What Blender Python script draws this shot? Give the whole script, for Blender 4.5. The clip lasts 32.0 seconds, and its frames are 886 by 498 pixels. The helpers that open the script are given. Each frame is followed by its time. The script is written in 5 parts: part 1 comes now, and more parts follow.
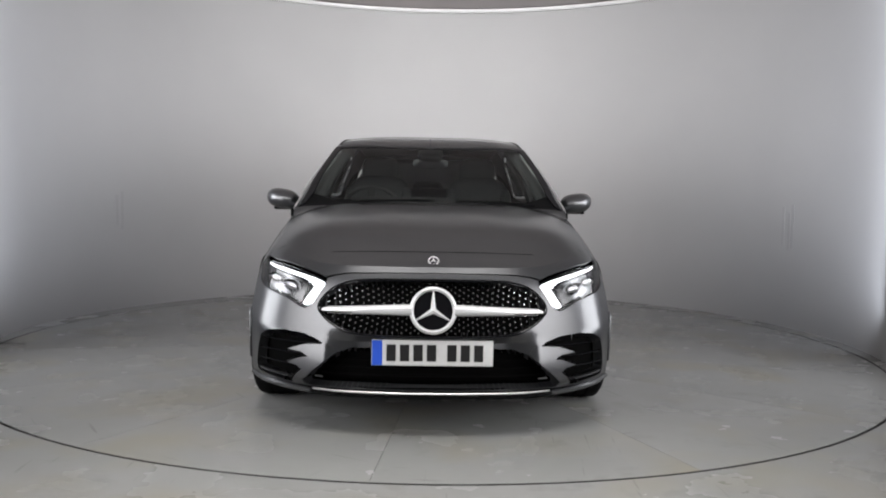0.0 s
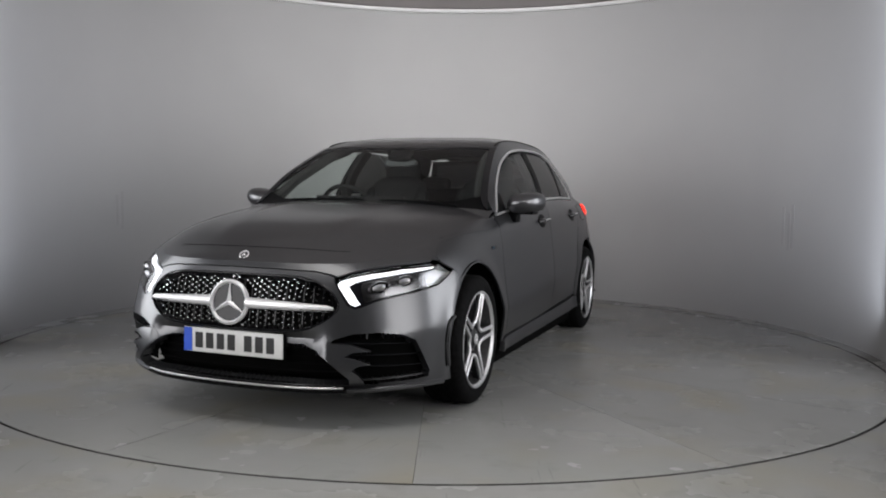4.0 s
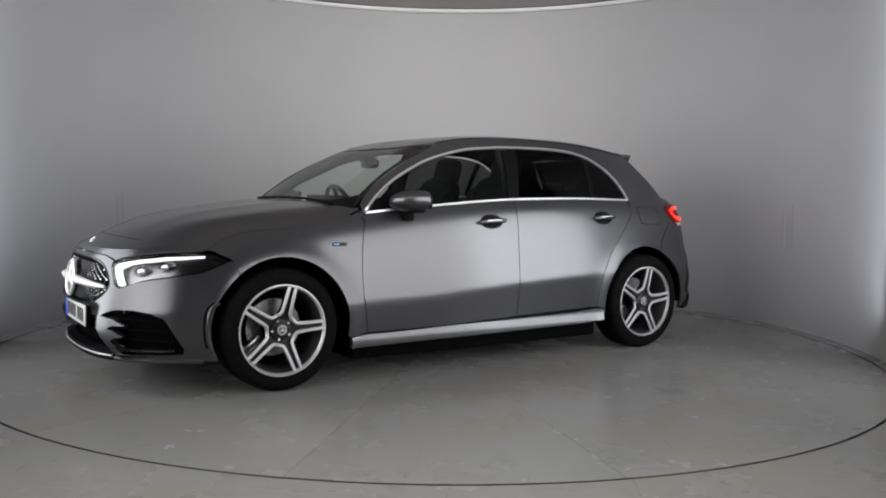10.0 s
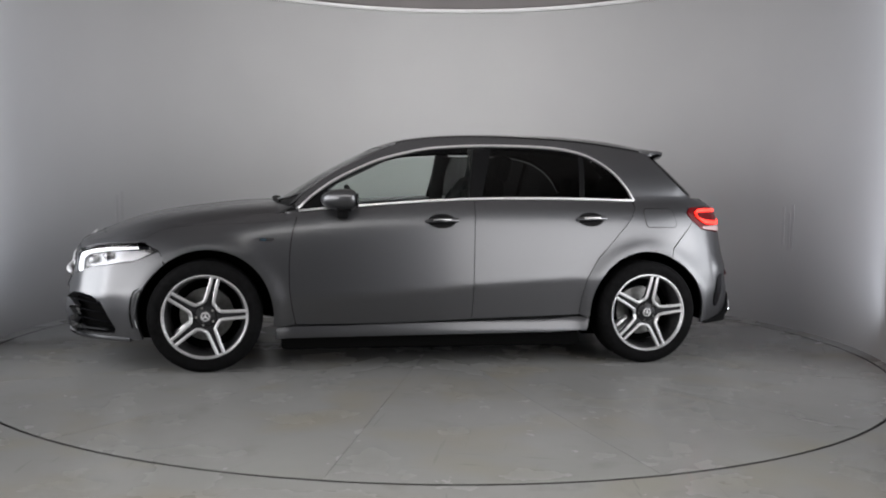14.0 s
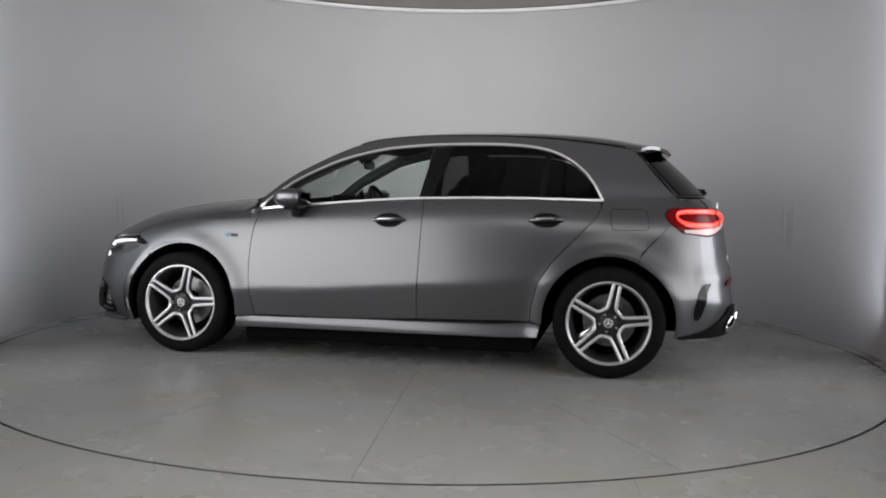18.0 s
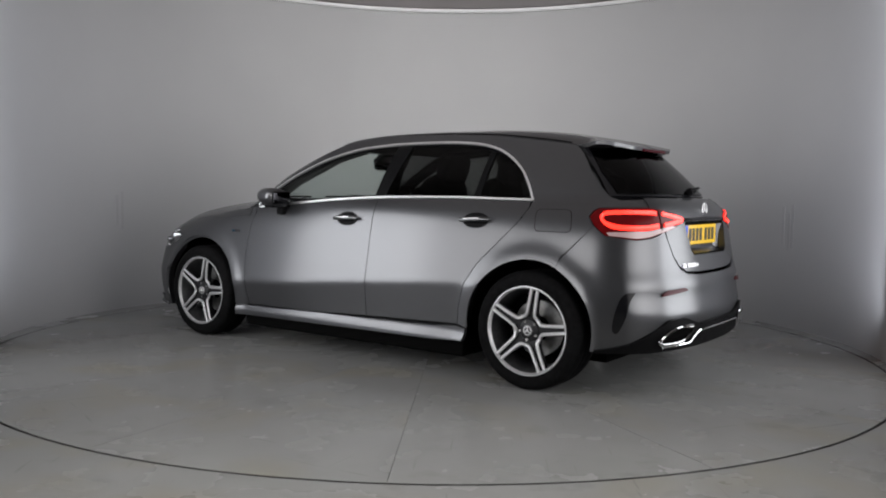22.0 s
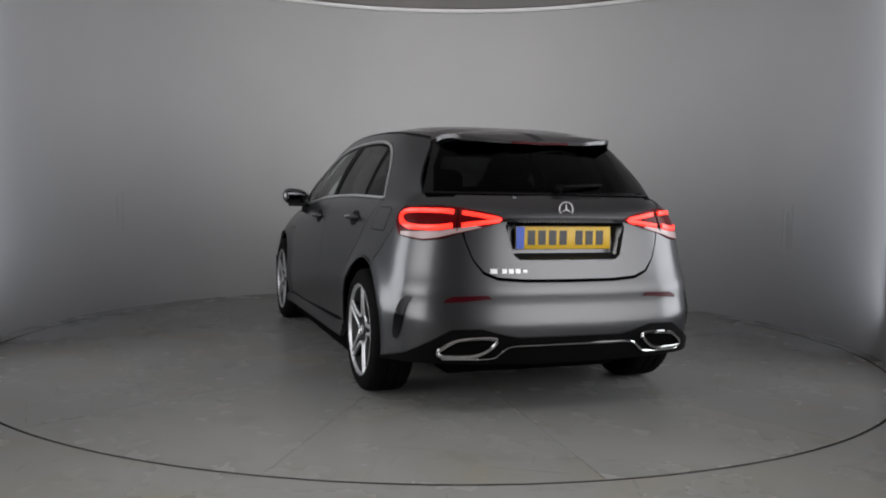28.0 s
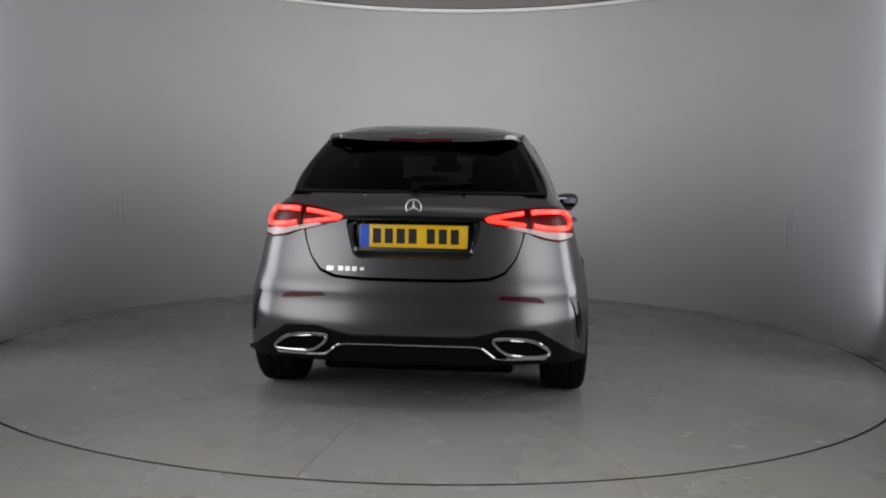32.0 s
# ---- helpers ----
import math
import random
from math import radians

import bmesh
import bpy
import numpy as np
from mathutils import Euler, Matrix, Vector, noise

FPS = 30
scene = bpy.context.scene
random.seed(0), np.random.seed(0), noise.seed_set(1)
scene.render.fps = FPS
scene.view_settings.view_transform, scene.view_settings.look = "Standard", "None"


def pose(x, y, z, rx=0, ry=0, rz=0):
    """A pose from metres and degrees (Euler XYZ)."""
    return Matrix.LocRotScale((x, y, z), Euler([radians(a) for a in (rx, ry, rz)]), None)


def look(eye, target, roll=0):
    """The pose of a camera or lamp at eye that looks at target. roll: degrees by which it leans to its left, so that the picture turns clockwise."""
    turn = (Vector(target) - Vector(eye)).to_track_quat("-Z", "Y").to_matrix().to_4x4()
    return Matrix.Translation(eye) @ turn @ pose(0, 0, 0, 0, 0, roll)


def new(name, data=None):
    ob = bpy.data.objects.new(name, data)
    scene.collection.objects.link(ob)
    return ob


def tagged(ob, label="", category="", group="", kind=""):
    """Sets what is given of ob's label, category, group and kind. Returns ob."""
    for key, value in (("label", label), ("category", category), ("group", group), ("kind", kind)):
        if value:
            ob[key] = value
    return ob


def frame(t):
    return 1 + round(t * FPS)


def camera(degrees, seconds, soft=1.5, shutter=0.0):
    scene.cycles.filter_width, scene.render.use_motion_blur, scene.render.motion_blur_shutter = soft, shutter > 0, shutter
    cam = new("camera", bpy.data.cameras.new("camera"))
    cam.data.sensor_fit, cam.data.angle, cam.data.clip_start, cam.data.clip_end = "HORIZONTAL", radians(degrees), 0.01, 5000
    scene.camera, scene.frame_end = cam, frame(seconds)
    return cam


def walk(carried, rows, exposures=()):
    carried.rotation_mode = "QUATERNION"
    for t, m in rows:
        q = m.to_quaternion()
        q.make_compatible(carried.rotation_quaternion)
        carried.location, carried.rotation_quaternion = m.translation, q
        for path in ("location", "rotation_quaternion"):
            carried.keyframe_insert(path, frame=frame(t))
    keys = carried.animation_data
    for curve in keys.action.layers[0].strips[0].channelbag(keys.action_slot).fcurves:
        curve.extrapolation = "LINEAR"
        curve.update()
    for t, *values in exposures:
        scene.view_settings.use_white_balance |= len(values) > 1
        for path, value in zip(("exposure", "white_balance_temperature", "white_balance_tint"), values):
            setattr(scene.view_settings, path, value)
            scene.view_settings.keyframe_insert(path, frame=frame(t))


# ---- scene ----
# ---- camera: stands still outside the booth, looking in ----
EYE = Vector((0.0, -6.006, 1.073))
YAW, TILT = radians(0.579), radians(-3.81)
AIM = EYE + Vector((math.sin(YAW) * math.cos(TILT), math.cos(YAW) * math.cos(TILT), math.sin(TILT)))
cam = camera(54.82, 32.0, soft=2.0)
STILL = look(EYE, AIM, 1.004)
walk(cam, [(0, STILL), (32.0, STILL)], exposures=[(0, -0.02), (2, -0.04), (3, -0.25), (6, -0.57), (7, -0.53), (8, -0.41), (9, -0.37), (10, -0.56), (11, -0.7), (12, -0.86), (13, -0.78), (14, -0.4), (15, -0.1), (16.2, 0.15), (16.6, 0.15), (17, -0.2), (18, -0.45), (19, -0.43), (20, -0.42), (21, -0.54), (22, -0.62), (23, -0.68), (24, -0.8), (25, -0.87), (29, -0.88), (31, -0.85), (32.0, -0.72)])

# ---- world and lights ----
world = bpy.data.worlds.new("world")
scene.world = world
world.use_nodes = True
world.node_tree.nodes["Background"].inputs[0].default_value = (0.5, 0.5, 0.52, 1)
world.node_tree.nodes["Background"].inputs[1].default_value = 0.002

WALL_R, WALL_H, WALL_Y = 3.05, 2.97, 0.17
TABLE_R = 2.924


def area(name, size, power, m, colour=(1, 1, 1), size_y=None, shape=None):
    data = bpy.data.lights.new(name, "AREA")
    data.energy, data.color = power, colour
    data.shape = shape or ("RECTANGLE" if size_y else "SQUARE")
    data.size = size
    if size_y:
        data.size_y = size_y
    ob = new(name, data)
    ob.matrix_world = m
    return ob


# a light bank above the booth's mouth, tall softboxes either side of the camera and a cool strip at each end of the
# wall; the panels by the wall ends and overhead before the booth are unseen, added as fill
# unseen panel added to brighten the front of the floor
over_light = area("overhead_fill_light", 4.2, 41, pose(0, -3.5, 2.93), (1.0, 0.98, 0.96), size_y=1.0)
over_light.data.spread = radians(78)
bank = area("bank_light", 4.2, 56, look((0, -3.05, 2.40), (0, 3.1, 2.20)), (1.0, 0.985, 0.975), size_y=1.15)
bank.data.spread = radians(66)
for side in (-1, 1):
    soft = area("softbox_light", 3.6, 53, look((side * 2.9, -3.3, 1.52), (0, -0.35, 1.52)), (1.0, 0.988, 1.0), size_y=2.14)
    soft.data.spread = radians(92)
    # unseen side panel added to brighten the car's ends and corners
    wing = area("wing_fill_light", 1.25, 32, look((side * 3.12, -1.27, 1.35), (0, -0.9, 1.3)), (0.95, 0.965, 1.0), size_y=2.0)
    wing.data.spread = radians(120)
    strip = area("strip_light", 0.12, 14.5, look((side * 2.86, -0.5, 1.52), (side * 2.96, 1.0, 1.56)), (0.84, 0.89, 1.0), size_y=2.5)
    strip.data.spread = radians(110)


# ---- materials ----
def material(name, colour, rough=0.5, metal=0.0, coat=0.0, spec=0.5, emit=None, strength=0.0):
    m = bpy.data.materials.new(name)
    m.use_nodes = True
    b = m.node_tree.nodes["Principled BSDF"]
    b.inputs["Base Color"].default_value = (*colour, 1)
    b.inputs["Roughness"].default_value = rough
    b.inputs["Metallic"].default_value = metal
    b.inputs["Coat Weight"].default_value = coat
    b.inputs["Coat Roughness"].default_value = 0.12
    b.inputs["Coat IOR"].default_value = 1.5
    b.inputs["Specular IOR Level"].default_value = spec
    if emit:
        b.inputs["Emission Color"].default_value = (*emit, 1)
        b.inputs["Emission Strength"].default_value = strength
    return m


def vary(m, scale, low, high, rough=None, bump=0.0, bump_scale=None, detail=6.0, stretch=(1, 1, 1)):
    """Two-scale noise on a material's colour, with roughness and bump."""
    nt = m.node_tree
    b = nt.nodes["Principled BSDF"]
    tc = nt.nodes.new("ShaderNodeTexCoord")
    mp = nt.nodes.new("ShaderNodeMapping")
    mp.inputs["Scale"].default_value = stretch
    nt.links.new(tc.outputs["Object"], mp.inputs[0])
    n1 = nt.nodes.new("ShaderNodeTexNoise")
    n1.inputs["Scale"].default_value, n1.inputs["Detail"].default_value = scale, detail
    nt.links.new(mp.outputs[0], n1.inputs["Vector"])
    ramp = nt.nodes.new("ShaderNodeValToRGB")
    ramp.color_ramp.elements[0].position, ramp.color_ramp.elements[1].position = 0.3, 0.7
    ramp.color_ramp.elements[0].color = (*low, 1)
    ramp.color_ramp.elements[1].color = (*high, 1)
    nt.links.new(n1.outputs[0], ramp.inputs[0])
    nt.links.new(ramp.outputs[0], b.inputs["Base Color"])
    if rough:
        mr = nt.nodes.new("ShaderNodeMapRange")
        mr.inputs[1].default_value, mr.inputs[2].default_value = 0.3, 0.7
        mr.inputs[3].default_value, mr.inputs[4].default_value = rough
        n3 = nt.nodes.new("ShaderNodeTexNoise")
        n3.inputs["Scale"].default_value, n3.inputs["Detail"].default_value = scale * 2.3, 4
        nt.links.new(mp.outputs[0], n3.inputs["Vector"])
        nt.links.new(n3.outputs[0], mr.inputs[0])
        nt.links.new(mr.outputs[0], b.inputs["Roughness"])
    if bump:
        n2 = nt.nodes.new("ShaderNodeTexNoise")
        n2.inputs["Scale"].default_value, n2.inputs["Detail"].default_value = bump_scale or scale * 12, 3
        nt.links.new(mp.outputs[0], n2.inputs["Vector"])
        bp = nt.nodes.new("ShaderNodeBump")
        bp.inputs["Strength"].default_value, bp.inputs["Distance"].default_value = bump, 0.002
        nt.links.new(n2.outputs[0], bp.inputs["Height"])
        nt.links.new(bp.outputs[0], b.inputs["Normal"])
    return m


def glass_material(name, tint, mix):
    """Thin tinted pane: clear straight through, with a mirror gloss by Fresnel."""
    m = bpy.data.materials.new(name)
    m.use_nodes = True
    nt = m.node_tree
    nt.nodes.clear()
    out = nt.nodes.new("ShaderNodeOutputMaterial")
    tr = nt.nodes.new("ShaderNodeBsdfTransparent")
    tr.inputs[0].default_value = (*tint, 1)
    gl = nt.nodes.new("ShaderNodeBsdfGlossy")
    gl.inputs["Roughness"].default_value = 0.02
    lw = nt.nodes.new("ShaderNodeLayerWeight")
    lw.inputs[0].default_value = 0.5
    pw = nt.nodes.new("ShaderNodeMath")
    pw.operation = "POWER"
    pw.inputs[1].default_value = 4.5
    nt.links.new(lw.outputs["Facing"], pw.inputs[0])
    fr = nt.nodes.new("ShaderNodeMath")
    fr.operation = "MULTIPLY_ADD"
    fr.inputs[1].default_value, fr.inputs[2].default_value = 0.75, mix
    nt.links.new(pw.outputs[0], fr.inputs[0])
    mx = nt.nodes.new("ShaderNodeMixShader")
    nt.links.new(fr.outputs[0], mx.inputs[0])
    nt.links.new(tr.outputs[0], mx.inputs[1])
    nt.links.new(gl.outputs[0], mx.inputs[2])
    nt.links.new(mx.outputs[0], out.inputs[0])
    return m


PAINT = vary(material("grey_metallic_paint", (0.2, 0.2, 0.21), 0.38, 0.85, 1.0), 900, (0.055, 0.056, 0.060), (0.082, 0.083, 0.088), detail=2)
PAINT.node_tree.nodes["Principled BSDF"].inputs["Specular Tint"].default_value = (0.3, 0.3, 0.31, 1)
PAINT.node_tree.nodes["Principled BSDF"].inputs["Coat Roughness"].default_value = 0.2
CHROME = material("polished_chrome", (0.78, 0.78, 0.79), 0.06, 1.0)
PIN_CHROME = material("dull_chrome", (0.62, 0.62, 0.63), 0.17, 1.0)
SATIN = vary(material("satin_aluminium", (0.66, 0.66, 0.67), 0.28, 1.0), 60, (0.6, 0.6, 0.61), (0.72, 0.72, 0.73))
GLOSS_BLACK = material("gloss_black_plastic", (0.006, 0.006, 0.007), 0.12, 0, 0.0, spec=0.2)
BLACK = vary(material("black_plastic", (0.012, 0.012, 0.013), 0.5, spec=0.05), 200, (0.002, 0.002, 0.0023), (0.005, 0.005, 0.0053), bump=0.2)
MIRROR = material("dark_mirror_glass", (0.03, 0.03, 0.033), 0.05, 1.0)
# near-black stand-in for the shade in cavities, gaps and under the car
DARK = material("cavity_shade", (0.004, 0.004, 0.004), 0.9, spec=0.0)
RUBBER = vary(material("tyre_rubber", (0.018, 0.018, 0.019), 0.7, spec=0.03), 40, (0.0035, 0.0035, 0.0035), (0.008, 0.008, 0.0085), bump=0.3, bump_scale=400)
RIM_BRIGHT = vary(material("machined_rim_face", (0.72, 0.72, 0.73), 0.45, 0.85), 120, (0.53, 0.53, 0.54), (0.65, 0.65, 0.66), stretch=(1, 8, 1))
DISC = vary(material("brake_disc_steel", (0.3, 0.3, 0.3), 0.4, 1.0), 30, (0.16, 0.157, 0.152), (0.26, 0.26, 0.26))
GLASS = glass_material("clear_tinted_glass", (0.80, 0.85, 0.83), 0.022)
PRIVACY = glass_material("dark_privacy_glass", (0.085, 0.088, 0.088), 0.018)
REAR_GLASS = glass_material("black_rear_glass", (0.016, 0.017, 0.018), 0.006)
LAMP_GLASS = glass_material("lamp_cover_plastic", (0.93, 0.93, 0.94), 0.035)
LAMP_WHITE = material("daytime_light", (0.9, 0.9, 0.9), 0.3, emit=(0.92, 0.95, 1.0), strength=2.2)
LAMP_CHROME = vary(material("lamp_reflector", (0.5, 0.5, 0.52), 0.3, 1.0), 40, (0.4, 0.4, 0.42), (0.6, 0.6, 0.62))
LAMP_INNER = vary(material("silver_lamp_lining", (0.45, 0.45, 0.46), 0.2, 1.0), 50, (0.17, 0.17, 0.174), (0.26, 0.26, 0.265))
TRIM = material("satin_chrome_trim", (0.72, 0.72, 0.73), 0.35, 0.9)
SILVER = material("silver_paint", (0.72, 0.72, 0.73), 0.42, 0.55)
# barrel grey lowered: the shade between the spokes is in this colour
RIM_BARREL = vary(material("shaded_rim_barrel", (0.5, 0.5, 0.51), 0.45, 0.8), 60, (0.09, 0.09, 0.093), (0.14, 0.14, 0.144))
RIM_DARK = vary(material("dark_rim_paint", (0.02, 0.02, 0.022), 0.4, spec=0.2), 80, (0.012, 0.012, 0.013), (0.022, 0.022, 0.024))
TAIL_RED = material("red_lamp_plastic", (0.07, 0.002, 0.003), 0.25, 0, 0.0, spec=0.15, emit=(1.0, 0.015, 0.012), strength=0.03)
TAIL_GLOW = material("lit_tail_light", (0.8, 0.05, 0.04), 0.3, emit=(1.0, 0.020, 0.009), strength=4.0)
TAIL_CLEAR = material("pale_lamp_plastic", (0.42, 0.3, 0.3), 0.25, 0, 0.2)
REFLECTOR_RED = material("red_reflector", (0.045, 0.003, 0.006), 0.25, spec=0.1)
PLATE_WHITE = vary(material("white_plate", (0.78, 0.78, 0.76), 0.35), 30, (0.56, 0.56, 0.55), (0.62, 0.62, 0.61))
PLATE_YELLOW = vary(material("yellow_plate", (0.75, 0.48, 0.02), 0.35), 30, (0.60, 0.37, 0.008), (0.68, 0.43, 0.015))
PLATE_BLUE = material("blue_plate_band", (0.02, 0.08, 0.5), 0.4)
INK = material("black_plate_print", (0.01, 0.01, 0.01), 0.4)
SEAT_CLOTH = vary(material("black_seat_leather", (0.02, 0.02, 0.021), 0.6, spec=0.06), 50, (0.006, 0.007, 0.0075), (0.014, 0.014, 0.0145), bump=0.3)
CABIN = vary(material("dark_cabin_trim", (0.02, 0.02, 0.02), 0.7, spec=0.15), 60, (0.006, 0.006, 0.0065), (0.013, 0.013, 0.013), bump=0.2)
HEADLINING = vary(material("black_headlining", (0.03, 0.03, 0.03), 0.9), 90, (0.012, 0.012, 0.012), (0.02, 0.02, 0.02))
BADGE_BLUE = material("blue_badge_print", (0.05, 0.11, 0.16), 0.2, 0.8)
WALL_PAINT = vary(material("pale_booth_wall", (0.5, 0.5, 0.5), 0.8, spec=0.2), 0.7, (0.335, 0.333, 0.333), (0.365, 0.362, 0.362), rough=(0.7, 0.85), bump=0.04, bump_scale=25)
CEIL_PAINT = vary(material("pale_grey_ceiling", (0.5, 0.47, 0.46), 0.85), 1.0, (0.36, 0.335, 0.33), (0.41, 0.38, 0.375))
RIM_PAINT = vary(material("white_cornice_paint", (0.6, 0.6, 0.6), 0.6), 3, (0.58, 0.58, 0.58), (0.64, 0.64, 0.64))


def floor_paint():
    """Worn floor paint: clouded grey, brownish stains, thin scuffs and dark specks, shifted from piece to piece."""
    m = material("worn_grey_floor_paint", (0.22, 0.22, 0.21), 0.3, spec=0.08)
    nt = m.node_tree
    b = nt.nodes["Principled BSDF"]
    tc = nt.nodes.new("ShaderNodeTexCoord")
    info = nt.nodes.new("ShaderNodeObjectInfo")
    mul = nt.nodes.new("ShaderNodeMath")
    mul.operation = "MULTIPLY"
    mul.inputs[1].default_value = 40.0
    nt.links.new(info.outputs["Random"], mul.inputs[0])

    def noise_of(scale, detail, stretch=(1, 1, 1), turn=0.0):
        mp = nt.nodes.new("ShaderNodeMapping")
        mp.inputs["Scale"].default_value = stretch
        mp.inputs["Rotation"].default_value = (0, 0, turn)
        nt.links.new(tc.outputs["Object"], mp.inputs[0])
        nt.links.new(mul.outputs[0], mp.inputs["Location"])
        n = nt.nodes.new("ShaderNodeTexNoise")
        n.inputs["Scale"].default_value, n.inputs["Detail"].default_value = scale, detail
        nt.links.new(mp.outputs[0], n.inputs["Vector"])
        return n.outputs[0], mp.outputs[0]

    def span(socket, a, c, low, high):
        mr = nt.nodes.new("ShaderNodeMapRange")
        for k, v in enumerate((a, c, low, high)):
            mr.inputs[k + 1].default_value = v
        nt.links.new(socket, mr.inputs[0])
        return mr.outputs[0]

    def blend(factor, old, colour):
        mx = nt.nodes.new("ShaderNodeMixRGB")
        nt.links.new(factor, mx.inputs[0])
        nt.links.new(old, mx.inputs[1])
        mx.inputs[2].default_value = (*colour, 1)
        return mx.outputs[0]

    cloud, _ = noise_of(1.1, 5)
    ramp = nt.nodes.new("ShaderNodeValToRGB")
    ramp.color_ramp.elements[0].position, ramp.color_ramp.elements[1].position = 0.3, 0.7
    ramp.color_ramp.elements[0].color, ramp.color_ramp.elements[1].color = (0.220, 0.221, 0.215, 1), (0.254, 0.254, 0.248, 1)
    nt.links.new(cloud, ramp.inputs[0])
    mottle, _ = noise_of(11, 4)
    colour = blend(span(mottle, 0.25, 0.75, 0.0, 0.16), ramp.outputs[0], (0.195, 0.195, 0.19))
    stain, _ = noise_of(1.7, 2)
    colour = blend(span(stain, 0.5, 0.8, 0.0, 0.7), colour, (0.235, 0.215, 0.165))
    grime, _ = noise_of(4.5, 5)
    colour = blend(span(grime, 0.6, 0.8, 0.0, 0.55), colour, (0.14, 0.138, 0.13))
    for stretch, turn in (((1.2, 26, 1), 0.5), ((22, 1.5, 1), 0.2)):
        scuff_or_dent, _ = noise_of(1.6, 2, stretch, turn)
        colour = blend(span(scuff_or_dent, 0.69, 0.76, 0.0, 0.4), colour, (0.11, 0.11, 0.105))
    _, place = noise_of(1, 0)
    vo = nt.nodes.new("ShaderNodeTexVoronoi")
    vo.inputs["Scale"].default_value = 1.9
    nt.links.new(place, vo.inputs["Vector"])
    colour = blend(span(vo.outputs["Distance"], 0.012, 0.026, 0.6, 0.0), colour, (0.06, 0.06, 0.056))
    nt.links.new(colour, b.inputs["Base Color"])
    wear, _ = noise_of(3.0, 4)
    nt.links.new(span(wear, 0.3, 0.7, 0.19, 0.31), b.inputs["Roughness"])
    return m


FLOOR_PAINT = floor_paint()
# wall paint a little darker, for the shading of shallow dents
DENT_SHADE = vary(material("wall_dent_shade", (0.36, 0.357, 0.357), 0.8, spec=0.2), 4, (0.318, 0.315, 0.315), (0.342, 0.339, 0.339))
# near-black, so the shade in the floor's gaps comes from the colour
SEAM = material("dark_floor_joint", (0.02, 0.02, 0.02), 0.9, spec=0.0)
STUDIO = vary(material("dark_studio_wall", (0.05, 0.05, 0.05), 0.9), 1.0, (0.016, 0.016, 0.016), (0.024, 0.024, 0.024))


# ---- mesh helpers ----
def mesh_of(name, verts, faces, mat, smooth=True, sharp=None):
    me = bpy.data.meshes.new(name)
    me.from_pydata([tuple(v) for v in verts], [], faces)
    me.validate()
    me.update()
    for m in (mat if isinstance(mat, (list, tuple)) else [mat]):
        me.materials.append(m)
    me.polygons.foreach_set("use_smooth", [smooth] * len(me.polygons))
    if smooth:
        me.set_sharp_from_angle(angle=radians(sharp or 35))
    return me


def part_of(name, geo, mat, parent=None, label="", smooth=True, sharp=None, m=None):
    ob = new(name, mesh_of(name, geo[0], geo[1], mat, smooth, sharp))
    if parent:
        ob.parent = parent
    if m is not None:
        ob.matrix_basis = m
    return tagged(ob, label)


def mirror(geo):
    return [(v[0], -v[1], v[2]) for v in geo[0]], [tuple(reversed(f)) for f in geo[1]]


def join(*geos):
    verts, faces = [], []
    for v, f in geos:
        n = len(verts)
        verts += [tuple(p) for p in v]
        faces += [tuple(i + n for i in q) for q in f]
    return verts, faces


def weld(geo, tol=1e-4):
    keys, verts, remap = {}, [], []
    for v in geo[0]:
        k = (round(v[0] / tol), round(v[1] / tol), round(v[2] / tol))
        if k not in keys:
            keys[k] = len(verts)
            verts.append(tuple(v))
        remap.append(keys[k])
    faces = []
    for f in geo[1]:
        g = [remap[i] for i in f]
        g = [a for i, a in enumerate(g) if a != g[i - 1]]
        if len(set(g)) >= 3 and len(set(g)) == len(g):
            faces.append(tuple(g))
    return verts, faces


def moved(geo, m):
    return [tuple(m @ Vector(v)) for v in geo[0]], geo[1]


def box(sx, sy, sz, bevel=0.0, m=None, seg=2):
    bm = bmesh.new()
    bmesh.ops.create_cube(bm, size=1.0)
    for v in bm.verts:
        v.co = Vector((v.co.x * sx, v.co.y * sy, v.co.z * sz))
    if bevel:
        bmesh.ops.bevel(bm, geom=bm.edges[:], offset=bevel, segments=seg, affect="EDGES", profile=0.5)
    bm.verts.ensure_lookup_table()
    geo = [tuple(v.co) for v in bm.verts], [tuple(v.index for v in f.verts) for f in bm.faces]
    bm.free()
    return moved(geo, m) if m is not None else geo


def lathe(profile, n=64, axis="y", close=False):
    """Turns a profile of (radius, along) round an axis."""
    verts, faces = [], []
    k = len(profile)
    for i in range(n):
        a = 2 * math.pi * i / n
        for r, h in profile:
            p = (r * math.cos(a), h, r * math.sin(a)) if axis == "y" else (r * math.cos(a), r * math.sin(a), h)
            verts.append(p)
    for i in range(n):
        j = (i + 1) % n
        for q in range(k if close else k - 1):
            w = (q + 1) % k
            f = (i * k + q, i * k + w, j * k + w, j * k + q)
            faces.append(f if axis == "y" else tuple(reversed(f)))
    return verts, faces


